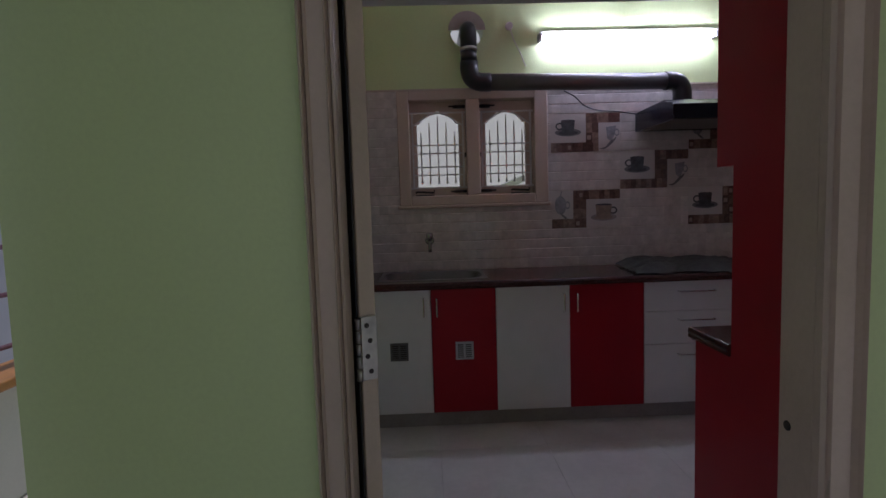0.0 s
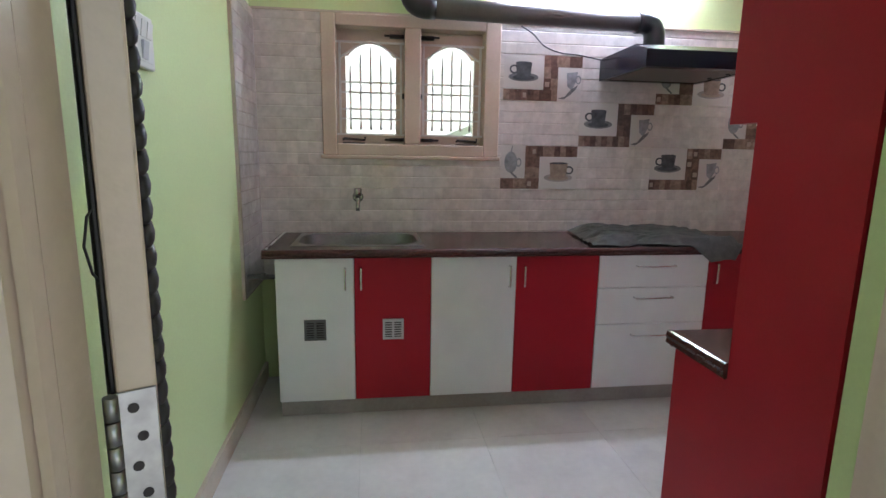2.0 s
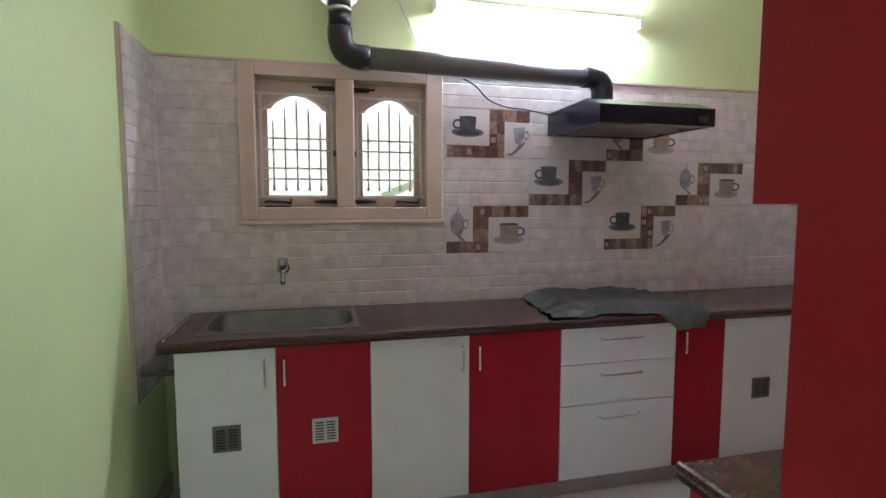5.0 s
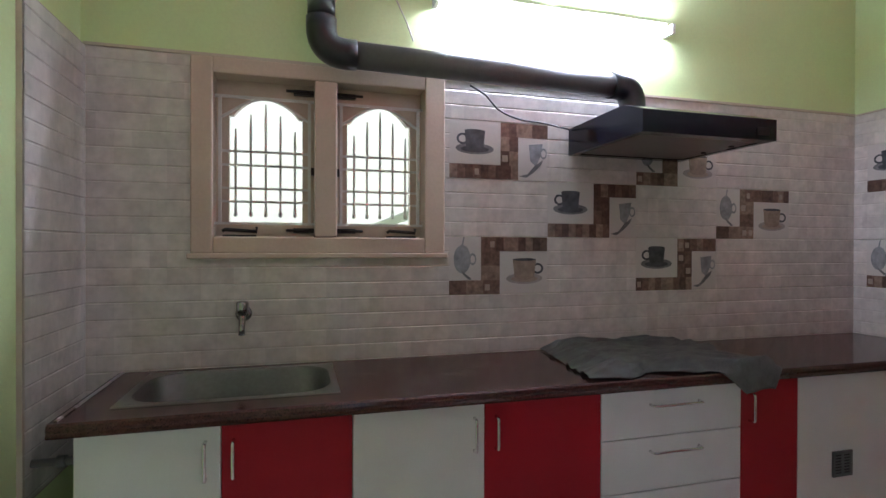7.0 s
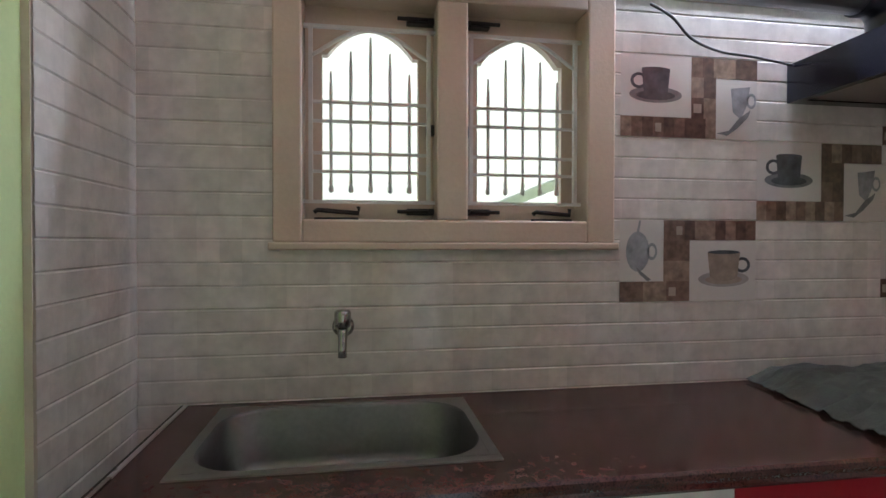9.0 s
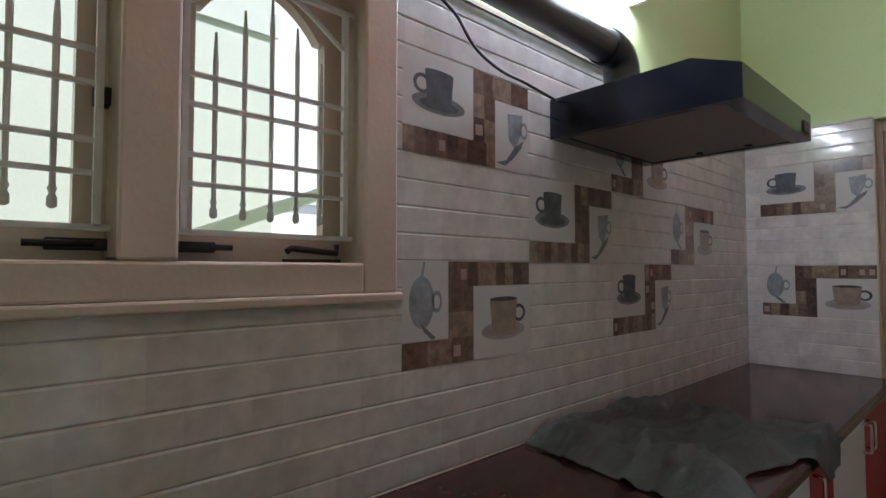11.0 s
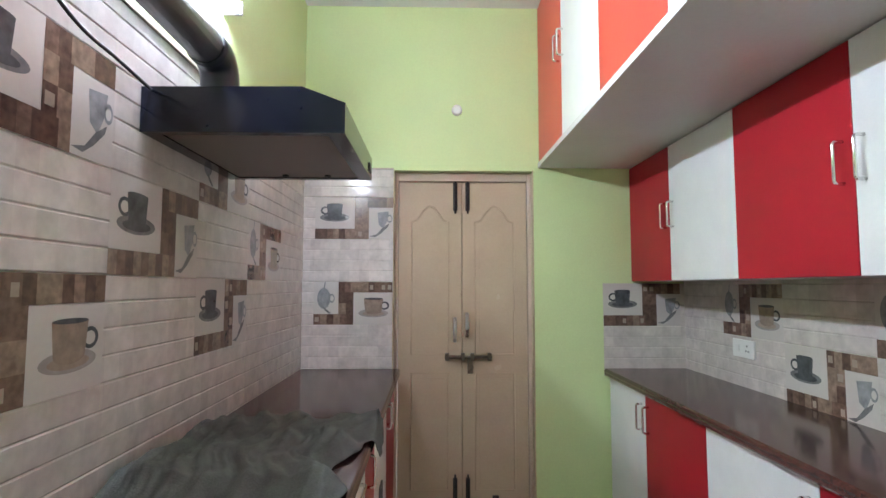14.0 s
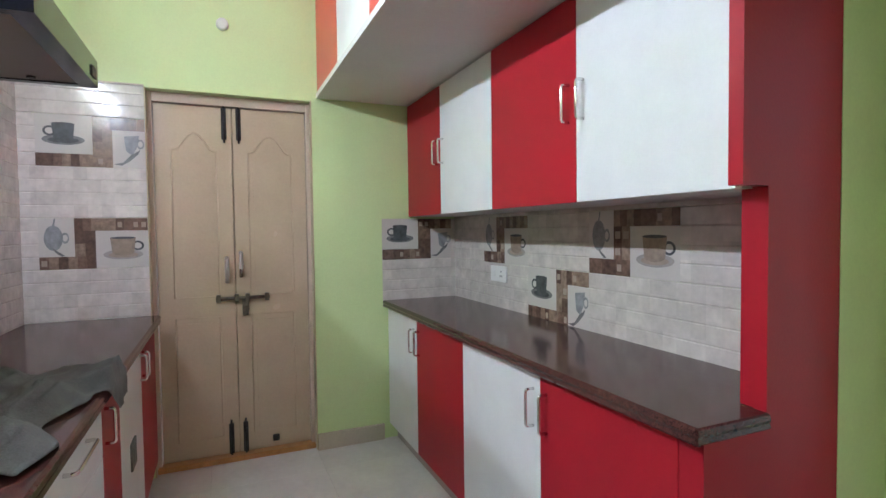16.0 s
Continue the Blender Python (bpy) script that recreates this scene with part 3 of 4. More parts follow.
SX0, SX1, SY0, SY1 = -0.205, 0.425, 2.962, 3.355   # basin
bm = bmesh.new()
CX0, CX1, CY0, CY1, CZ0, CZ1 = -0.348, E - 0.004, 2.822, N - 0.002, 0.868, 0.906
for r in ((CX0, SX0, CY0 + 0.02, CY1), (SX1, CX1, CY0 + 0.02, CY1), (SX0, SX1, CY0 + 0.02, SY0), (SX0, SX1, SY1, CY1)):
    box(bm, r[0], r[1], r[2], r[3], CZ0, CZ1)
prism(bm, [(0.02, CZ0 - 0.006), (0.006, CZ0 - 0.004), (0, CZ0 + 0.004), (0.004, CZ0 + 0.012), (0, CZ0 + 0.022), (0.003, CZ1 - 0.006), (0.010, CZ1), (0.02, CZ1)], lambda u, v, d: (d, CY0 + u, v), CX0, CX1)
ct = finish("countertop", bm, GRANITE, tag=dict(label="polished dark brown granite countertop with a sink cut-out", category="countertop"))
bm = bmesh.new()
# sink: flange and basin
fl = 0.024
for r in ((SX0 - fl, SX1 + fl, SY0 - fl, SY0), (SX0 - fl, SX1 + fl, SY1, SY1 + fl), (SX0 - fl, SX0, SY0, SY1), (SX1, SX1 + fl, SY0, SY1)):
    box(bm, *r, CZ1 - 0.002, CZ1 + 0.004, mat=1, bevel=0.001)


def rounded(x0, x1, y0, y1, r, n=6):
    out = []
    for cx, cy, a in ((x1 - r, y1 - r, 0), (x0 + r, y1 - r, 90), (x0 + r, y0 + r, 180), (x1 - r, y0 + r, 270)):
        for i in range(n + 1):
            t = radians(a + 90 * i / n)
            out.append((cx + r * math.cos(t), cy + r * math.sin(t)))
    return out


loops = []
for ins, z in ((0.0, CZ1 + 0.004), (0.006, CZ1 - 0.004), (0.012, CZ1 - 0.13), (0.035, CZ1 - 0.165), (0.07, CZ1 - 0.17)):
    loops.append([bm.verts.new((x, y, z)) for x, y in rounded(SX0 + ins, SX1 - ins, SY0 + ins, SY1 - ins, max(0.05, 0.115 - ins * 0.4))])
for a, b in zip(loops, loops[1:]):
    for i in range(len(a)):
        f = bm.faces.new((a[i], a[(i + 1) % len(a)], b[(i + 1) % len(a)], b[i]))
        f.smooth = True
bm.faces.new(loops[-1])
for (cx, cy, i0) in ((SX1, SY1, 0), (SX0, SY1, 7), (SX0, SY0, 14), (SX1, SY0, 21)):
    c = bm.verts.new((cx, cy, CZ1 + 0.004))
    for i in range(6):
        bm.faces.new((c, loops[0][i0 + i + 1], loops[0][i0 + i])).material_index = 1
sweep(bm, [(0.11, 3.16, CZ1 - 0.170), (0.11, 3.16, CZ1 - 0.164)], 0.045, 16)
finish("sink", bm, [SINK, SINK_RIM], tag=dict(label="stainless steel inset sink with rounded corners", category="sink"))

boxes("edge_strip", [(-0.338, -0.328, 2.85, 3.425, CZ1 - 0.001, CZ1 + 0.004)], STEEL, bevel=0.001, label="thin steel strip along the counter end", category="strip")

bm = bmesh.new()
sweep(bm, [(W - 0.002, 3.02, 0.735), (W + 0.09, 3.02, 0.735), (-0.297, 3.02, 0.730)], 0.013, 10)
sweep(bm, [(W + 0.085, 3.02, 0.735), (W + 0.11, 3.02, 0.735)], 0.018, 10)
finish("water_pipe", bm, PIPE, tag=dict(label="thin grey water pipe from the wall to the cabinet", category="pipe"))

# tap
tp = thing("tap", (0.10, N - 0.02, 1.13), "small chrome wall tap above the sink", "tap")
bm = bmesh.new()
sweep(bm, [(0.10, N - 0.002, 1.120), (0.10, N - 0.006, 1.120), (0.10, N - 0.012, 1.120)], [0.032, 0.032, 0.022], 20)
sweep(bm, [(0.10, N - 0.010, 1.120), (0.10, N - 0.062, 1.120)], 0.014, 14)
sweep(bm, [(0.10, N - 0.060, 1.130), (0.10, N - 0.063, 1.105), (0.10, N - 0.075, 1.085), (0.10, N - 0.082, 1.068), (0.10, N - 0.082, 1.045)], [0.014, 0.014, 0.0125, 0.012, 0.013], 14)
part(finish("spout", bm, CHROME_DULL), tp)
bm = bmesh.new()
sweep(bm, [(0.10, N - 0.060, 1.126), (0.10, N - 0.060, 1.130), (0.10, N - 0.060, 1.168), (0.10, N - 0.060, 1.174), (0.10, N - 0.060, 1.176)], [0.020, 0.0235, 0.0235, 0.019, 0.010], 20)
part(finish("knob", bm, CHROME_DULL), tp)

# ---- south side: base cabinets, wall cabinets, loft, end panel ----
YS0, YU = 1.525, 1.375
cuts = [3.392, 2.862, 2.266, 1.653, 1.072]
for k in range(4):
    xa, xb = cuts[k + 1], cuts[k]
    white = k % 2 == 0
    u = thing("base_cabinet", ((xa + xb) / 2, 1.3, 0), "white laminate base cabinet with a shut door" if white else "glossy red laminate base cabinet with a shut door", "cabinet", "base cabinets along the loft wall")
    part(boxes("body", [(xa, xb, S, YS0 - 0.02, ZB, ZT)], CARCASS), u)
    part(boxes("plinth", [(xa, xb, YS0 - 0.075, YS0 - 0.055, 0, ZB)], PLINTH), u)
    d = part(boxes("door", [(xa + 0.0015, xb - 0.0015, YS0 - 0.019, YS0, ZB, ZT)], WHITE if white else RED, bevel=0.0015), u)
    hx = xa + 0.04 if white else xb - 0.04
    bar_handle(d, (hx, YS0, 0.67), (hx, YS0, 0.80), (0, 0.032, 0))
cuts = [3.392, 2.850, 2.255, 1.648, 1.042]
for k in range(4):
    xa, xb = cuts[k + 1], cuts[k]
    white = k % 2 == 1
    u = thing("wall_cabinet", ((xa + xb) / 2, 1.2, 1.445), "white laminate wall cabinet with a shut door" if white else "glossy red laminate wall cabinet with a shut door", "cabinet", "wall cabinets under the loft")
    part(boxes("body", [(xa, xb, S, YU - 0.02, 1.445, LOFT - 0.003)], CARCASS), u)
    d = part(boxes("door", [(xa + 0.0015, xb - 0.0015, YU - 0.019, YU, 1.445, LOFT - 0.008)], WHITE if white else RED, bevel=0.0015), u)
    hx = xb - 0.04 if white else xa + 0.04
    bar_handle(d, (hx, YU, 1.725), (hx, YU, 1.855), (0, 0.032, 0))
ep = thing("end_panel", (1.02, 1.2, 0), "tall glossy red laminate end panel of the cabinet row", "panel")
bm = bmesh.new()
prism(bm, [(S, 0.0), (YS0, 0.0), (YS0, ZT), (1.317, ZT), (1.317, 1.449), (1.405, 1.449), (1.405, LOFT - 0.003), (S, LOFT - 0.003)], lambda u, v, d: (d, u, v), 1.001, 1.0048)
part(finish("side_sheet", bm, RED), ep)
part(boxes("upper_panel", [(1.005, 1.04, S, 1.405, 1.45, LOFT - 0.003)], RED, bevel=0.001), ep)
part(boxes("middle_panel", [(1.005, 1.07, S, 1.317, 0.908, 1.449)], RED), ep)
part(boxes("lower_panel", [(1.005, 1.07, S, YS0, 0.0, ZT), (1.005, 1.0345, S, 1.3175, ZT, 0.9079)], RED), ep)
bm = bmesh.new()
box(bm, 1.035, 3.396, S + 0.002, 1.318, CZ0, CZ1)
box(bm, 0.998, 3.396, 1.318, 1.538, CZ0, CZ1)
prism(bm, [(0.02, CZ0 - 0.006), (0.006, CZ0 - 0.004), (0, CZ0 + 0.004), (0.004, CZ0 + 0.012), (0, CZ0 + 0.022), (0.003, CZ1 - 0.006), (0.010, CZ1), (0.02, CZ1)], lambda u, v, d: (d, 1.558 - u, v), 0.998, 3.396)
prism(bm, [(0.0, CZ0 - 0.004), (-0.010, CZ0 + 0.004), (-0.007, CZ0 + 0.014), (-0.010, CZ0 + 0.024), (-0.007, CZ1 - 0.003), (0.0, CZ1)], lambda u, v, d: (0.998 + u, d, v), 1.318, 1.556)
finish("countertop", bm, GRANITE, tag=dict(label="polished dark brown granite countertop over the base cabinets", category="countertop"))

lf = thing("loft_cabinet", (1.4, 1.5, LOFT), "high loft cupboard row with red and white doors", "cabinet")
YL = 1.956
part(boxes("shelf", [(W + 0.002, E + 0.006, S - 0.006, YL, LOFT, LOFT + 0.03)], CARCASS, label="white painted loft underside"), lf)
part(boxes("body", [(W + 0.002, E + 0.006, S - 0.006, YL - 0.03, LOFT + 0.03, TOP - 0.002)], CARCASS), lf)
cuts = [3.404, 2.812, 2.203, 1.590, 0.98, 0.37, -0.24, W + 0.004]
for k in range(7):
    xa, xb = cuts[k + 1], cuts[k]
    white = k % 2 == 1
    d = part(boxes("door", [(xa + 0.0015, xb - 0.0015, YL - 0.029, YL - 0.008, LOFT + 0.032, TOP - 0.006)], WHITE if white else ORANGE_RED, bevel=0.0015), lf)
    hx = xb - 0.04 if white else xa + 0.04
    if k < 6:
        bar_handle(d, (hx, YL - 0.008, 2.62), (hx, YL - 0.008, 2.76), (0, 0.032, 0))


# ---- hood, flue, tube light, cloth, small things ----
HX0, HX1, HY0, HB, HT = 1.562, 2.20, 2.868, 1.832, 1.955
hd = thing("cooker_hood", (1.88, 3.2, HB), "black glossy slant-front cooker hood fixed to the tiles", "hood")
bm = bmesh.new()
lower = [(HX0, N - 0.004), (HX0, HY0), (HX1, HY0), (HX1, N - 0.004)]
v = {}
v["b"] = [bm.verts.new((x, y, HB)) for x, y in lower]
v["m"] = [bm.verts.new(p) for p in ((HX0, N - 0.004, HT), (HX0, HY0, HB + 0.086), (HX1, HY0, HB + 0.086), (HX1, N - 0.004, HT))]
v["t"] = [bm.verts.new(p) for p in ((HX0, N - 0.004, HT + 0.004), (HX0, HY0 + 0.12, HT + 0.008), (HX1, HY0 + 0.12, HT + 0.008), (HX1, N - 0.004, HT + 0.004))]
for a, b in (("b", "m"), ("m", "t")):
    for i in range(4):
        j = (i + 1) % 4
        bm.faces.new((v[a][i], v[a][j], v[b][j], v[b][i]))
bm.faces.new(v["t"])
rim = 0.03
inner = [bm.verts.new((x, y, HB)) for x, y in ((HX0 + rim, N - 0.05), (HX0 + rim, HY0 + 0.05), (HX1 - rim, HY0 + 0.05), (HX1 - rim, N - 0.05))]
for i in range(4):
    j = (i + 1) % 4
    bm.faces.new((v["b"][j], v["b"][i], inner[i], inner[j]))
bmesh.ops.recalc_face_normals(bm, faces=bm.faces)
part(finish("shell", bm, BLACK), hd)
part(boxes("filter", [(HX0 + rim, HX1 - rim, HY0 + 0.05, N - 0.05, HB + 0.004, HB + 0.012)], FILTER, label="brown-grey filter plate"), hd)
for y in (HY0 + 0.16, HY0 + 0.32):
    bm = bmesh.new()
    sweep(bm, [(HX1 - 0.07, y, HB + 0.006), (HX1 - 0.07, y, HB - 0.002)], 0.012)
    part(finish("knob", bm, IRON), hd)
part(boxes("switch", [(HX1 - 0.10, HX1 - 0.04, HY0 - 0.004, HY0, HB + 0.018, HB + 0.05)], IRON, bevel=0.001), hd)

fl_ = thing("flue_pipe", (1.1, 3.3, 2.16), "grey flue pipe with black elbows along the wall", "pipe")
PY, PZ, PR = N - 0.10, 2.175, 0.055
XD = 1.845
bm = bmesh.new()
sweep(bm, [(0.53, PY, PZ), (XD - 0.10, PY, PZ - 0.02)], PR, 20)
sweep(bm, [(0.40, PY, PZ + 0.14), (0.40, PY, PZ + 0.20)], PR, 20, mat=1)
part(finish("straight", bm, [PIPE, ELBOW]), fl_)
def elbow(pts, r):
    bm = bmesh.new()
    sweep(bm, pts, r, 20)
    part(finish("elbow", bm, ELBOW, tag=dict(label="black glossy flue elbow")), fl_)


elbow([(0.40, N + 0.3, 2.535), (0.40, N, 2.535)] + bend((0.40, N, 2.535), (0.40, PY, 2.535), (0.40, PY, 2.3), 7, 0.07) + [(0.40, PY, 2.40)], PR)
elbow([(0.40, PY, 2.31)] + bend((0.40, PY, 2.4), (0.40, PY, PZ), (0.8, PY, PZ), 8, 0.10) + [(0.54, PY, PZ)], PR + 0.006)
elbow([(XD - 0.12, PY, PZ - 0.02)] + bend((0.5, PY, PZ - 0.02), (XD, PY, PZ - 0.02), (XD, PY, HT), 8, 0.09) + [(XD, PY, HT + 0.006)], PR + 0.006)
bm = bmesh.new()
sweep(bm, [(0.40, PY, 2.385), (0.40, PY, 2.402)], PR + 0.003, 20)
part(finish("ring", bm, STEEL), fl_)
bm = bmesh.new()
# loose sheet over the upper half of the flue hole
pts = [(HOLE[0] + (HOLE[2] + 0.012) * math.cos(t), HOLE[1] + (HOLE[2] + 0.012) * math.sin(t)) for t in (math.pi * (k / 16) for k in range(17))]
prism(bm, pts, lambda u, w_, d: (u, N + 0.003 - d, w_), 0.0, 0.004)
finish("cover_plate", bm, PLINTH, tag=dict(label="dull brown half-round plate over the flue hole", category="plate"))

tl = thing("tube_light", (1.5, N, 2.475), "glowing white fluorescent tube on a wall batten", "lamp")
TZ = 2.475
part(boxes("batten", [(0.90, 2.10, N - 0.022, N + 0.007, TZ + 0.012, TZ + 0.05)], PLASTIC, bevel=0.003), tl)
bm = bmesh.new()
sweep(bm, [(0.905, N - 0.052, TZ), (2.095, N - 0.052, TZ)], 0.014, 14)
part(finish("tube", bm, GLOW, tag=dict(label="glowing white tube")), tl)
for x in (0.885, 2.095):
    part(boxes("holder", [(x, x + 0.02, N - 0.069, N + 0.007, TZ - 0.02, TZ + 0.03)], PLASTIC, bevel=0.003), tl)

for x, z in ((0.69, 2.57), (1.50, 2.585)):
    bm = bmesh.new()
    sweep(bm, [(x, N + 0.007, z), (x, N - 0.012, z)], 0.026, 16)
    sweep(bm, [(x, N - 0.012, z), (x, N - 0.045, z - 0.01)], [0.017, 0.019], 14)
    finish("bulb_holder", bm, PLASTIC, tag=dict(label="small white round holder on the green wall", category="holder", group="wall holders"))
bm = bmesh.new()
sweep(bm, [(0.69, N - 0.02, 2.56), (0.72, N + 0.001, 2.48), (0.77, N + 0.001, 2.38), (0.80, N + 0.001, 2.30)], 0.003, 6)
finish("cord", bm, GRILLE, tag=dict(label="thin pale cord hanging down the wall", category="cord"))
bm = bmesh.new()
ctrl = [Vector(p) for p in ((1.06, N - 0.012, 2.125), (1.13, N - 0.02, 2.085), (1.20, N - 0.02, 2.02), (1.30, N - 0.02, 1.985), (1.42, N - 0.02, 1.975), (1.565, N - 0.03, 1.95))]
pts = []
for i in range(len(ctrl) - 1):
    p0, p1, p2, p3 = ctrl[max(i - 1, 0)], ctrl[i], ctrl[i + 1], ctrl[min(i + 2, len(ctrl) - 1)]
    for k in range(6):
        t = k / 6
        pts.append(0.5 * ((2 * p1) + (p2 - p0) * t + (2 * p0 - 5 * p1 + 4 * p2 - p3) * t * t + (3 * p1 - p0 - 3 * p2 + p3) * t ** 3))
sweep(bm, pts + [ctrl[-1]], 0.0045, 8)
finish("power_cable", bm, CABLE, tag=dict(label="black power cable drooping to the cooker hood", category="cable"))

bm = bmesh.new()
sweep(bm, [(E + 0.009, 2.472, 2.535), (E - 0.014, 2.472, 2.535), (E - 0.018, 2.472, 2.535)], [0.034, 0.032, 0.022], 20)
sweep(bm, [(E - 0.017, 2.472, 2.535), (E - 0.021, 2.472, 2.535)], 0.012, 12)
finish("ceiling_rose", bm, PLASTIC, tag=dict(label="small round cream cable outlet on the green wall", category="outlet"))

so = thing("socket", (2.79, S, 1.1), "white plastic double socket plate on the tiles", "socket")
part(boxes("plate", [(2.69, 2.87, S + 0.001, S + 0.012, 1.055, 1.145)], PLASTIC, bevel=0.003), so)
for dx, dz in ((-0.045, 0.015), (-0.055, -0.01), (-0.035, -0.01)):
    bm = bmesh.new()
    sweep(bm, [(2.79 + dx, S + 0.011, 1.1 + dz), (2.79 + dx, S + 0.0135, 1.1 + dz)], 0.005, 8)
    part(finish("pin_hole", bm, VENT), so)
part(boxes("rocker", [(2.81, 2.84, S + 0.011, S + 0.016, 1.085, 1.118)], PLASTIC, bevel=0.001), so)

sw = thing("switchboard", (W, 1.91, 1.68), "white plastic switch plate on the green wall", "switch")
part(boxes("plate", [(W, W + 0.018, 1.785, 2.028, 1.606, 1.756)], PLASTIC, bevel=0.005), sw)
part(boxes("insert", [(W + 0.018, W + 0.0205, 1.802, 2.011, 1.623, 1.739)], PLASTIC, bevel=0.001), sw)
for y in (1.806, 1.846, 1.886, 1.926, 1.966):
    bm = bmesh.new()
    prism(bm, [(0.0, 1.690), (0.0, 1.735), (0.010, 1.735), (0.003, 1.690)], lambda u, v, d: (W + 0.0205 + u, d, v), y, y + 0.034)
    part(finish("rocker", bm, PLASTIC), sw)
part(boxes("socket_face", [(W + 0.0205, W + 0.0225, 1.808, 1.905, 1.627, 1.684)], PLASTIC, bevel=0.001), sw)
for y0_, dz in ((1.855, 0.012), (1.838, -0.012), (1.872, -0.012)):
    bm = bmesh.new()
    sweep(bm, [(W + 0.021, y0_, 1.655 + dz), (W + 0.0235, y0_, 1.655 + dz)], 0.006, 8)
    part(finish("pin_hole", bm, VENT), sw)
bm = bmesh.new()
prism(bm, [(0.0, 1.630), (0.0, 1.680), (0.009, 1.680), (0.003, 1.630)], lambda u, v, d: (W + 0.0205 + u, d, v), 1.93, 1.965)
part(finish("rocker", bm, VENT_LIGHT), sw)


def cloth():
    """A crumpled dust sheet over the hob, one corner hanging over the counter's edge."""
    bm = bmesh.new()
    nu, nv = 130, 100
    grid = []
    for i in range(nu + 1):
        row = []
        for j in range(nv + 1):
            u, w_ = i / nu, j / nv
            x = 1.36 + 0.84 * u + 0.035 * noise.noise((u * 3, w_ * 3, 5)) + (0.07 * (1 - w_) * (1 - u) - 0.02)
            back = 3.415 - 0.03 * u
            front = 2.865 + 0.05 * noise.noise((u * 4.2, 0, 9)) - 0.13 * max(0, min(1, (u - 0.62) / 0.14)) * max(0, min(1, (1.02 - u) / 0.08))
            y = back + (front - back) * w_ + 0.02 * noise.noise((u * 5, w_ * 4, 2))
            edge = min(u, 1 - u, w_ + 0.12, 1 - w_) * 9
            lift = 0.008 + 0.040 * min(1, max(0, edge))
            fold = 0.026 * noise.noise((u * 2.4 + 3, w_ * 5 + u * 1.6, 1)) + 0.022 * noise.noise((u * 4 + 1, w_ * 14 + u * 4, 4)) + 0.006 * noise.noise((u * 9, w_ * 30 + u * 6, 7))
            crease = 0.009 * (0.5 - abs(noise.noise((u * 5 + 2 * w_, w_ * 9 - u * 2, 11)))) + 0.006 * (0.5 - abs(noise.noise((u * 9 - w_ * 3, w_ * 26 + u * 8, 12)))) + 0.004 * noise.noise((u * 7, w_ * 55 + u * 16, 13))
            z = CZ1 + max(0.004, lift * 0.8 + (fold + crease) * (0.5 + 0.5 * min(1, edge)))
            if y < CY0 - 0.004:
                drop = CY0 - 0.004 - y
                z = min(z, CZ1 + 0.006) - drop * 1.05
                y = CY0 - 0.010 - 0.12 * drop + 0.006 * noise.noise((x * 20, z * 20, 3))
            row.append(bm.verts.new((x, y, z)))
        grid.append(row)
    for i in range(nu):
        for j in range(nv):
            f = bm.faces.new((grid[i][j], grid[i + 1][j], grid[i + 1][j + 1], grid[i][j + 1]))
            f.smooth = True
    bmesh.ops.recalc_face_normals(bm, faces=bm.faces)
    bmesh.ops.solidify(bm, geom=list(bm.faces), thickness=0.002)
    finish("dust_sheet", bm, CLOTH, tag=dict(label="crumpled grey-green cloth spread over the countertop", category="cloth"))


cloth()

# ---- wall tiles ----
TW, TH, Z0 = 0.488, 0.2655, 0.9085


def cut(rect, hole):
    """Parts of a rectangle (u0, u1, v0, v1) that lie outside the hole."""
    u0, u1, v0, v1 = rect
    if not hole or u1 <= hole[0] or u0 >= hole[1] or v1 <= hole[2] or v0 >= hole[3]:
        return [rect]
    out = []
    if u0 < hole[0]:
        out.append((u0, hole[0], v0, v1))
    if u1 > hole[1]:
        out.append((hole[1], u1, v0, v1))
    a, b = max(u0, hole[0]), min(u1, hole[1])
    if v0 < hole[2]:
        out.append((a, b, v0, hole[2]))
    if v1 > hole[3]:
        out.append((a, b, hole[3], v1))
    return out


def tile_bricks(u0, u1, v0, v1, ou, ov, hole):
    """Relief bricks of one tile whose lower corner is (ou, ov), trimmed to the given field."""
    out = []
    rh, bw = TH / 4, TW
    for r in range(4):
        off = 0
        for c in range(1):
            a, b = max(ou + off + c * bw, ou), min(ou + off + (c + 1) * bw, ou + TW)
            lo, hi = ov + r * rh, ov + (r + 1) * rh
            a, b, lo, hi = max(a, u0), min(b, u1), max(lo, v0), min(hi, v1)
            if b - a > 0.004 and hi - lo > 0.004:
                out += [q for q in cut((a, b, lo, hi), hole) if q[1] - q[0] > 0.004 and q[3] - q[2] > 0.004]
    return out


rng_tile = random.Random(11)


def pillow_tile(parent, at, flip, bricks, name="tile"):
    bm = bmesh.new()
    for a, b, lo, hi in bricks:
        ev = min(0.0042, (hi - lo) / 3)
        tilt = 0.0006 * rng_tile.random()
        steps = ((lo, 0.0049), (lo + ev, 0.0074), (lo + (hi - lo) * 0.35, 0.00755), (lo + (hi - lo) * 0.65, 0.0076), (hi - ev, 0.00755), (hi, 0.0049))
        rows = [[bm.verts.new(at(u, v_, dep - tilt)) for u in (a, b)] for v_, dep in steps]
        for p, q in zip(rows, rows[1:]):
            quad = (p[0], p[1], q[1], q[0])
            bm.faces.new(quad[::-1] if flip else quad)
    ob = finish(name, bm, TILE, parent)
    return ob


def disc(cx, cy, rx, ry, n=22, lo=0.0, hi=360.0):
    return [(cx + rx * math.cos(radians(lo + (hi - lo) * k / n)), cy + ry * math.sin(radians(lo + (hi - lo) * k / n))) for k in range(n if hi - lo >= 360 else n + 1)]


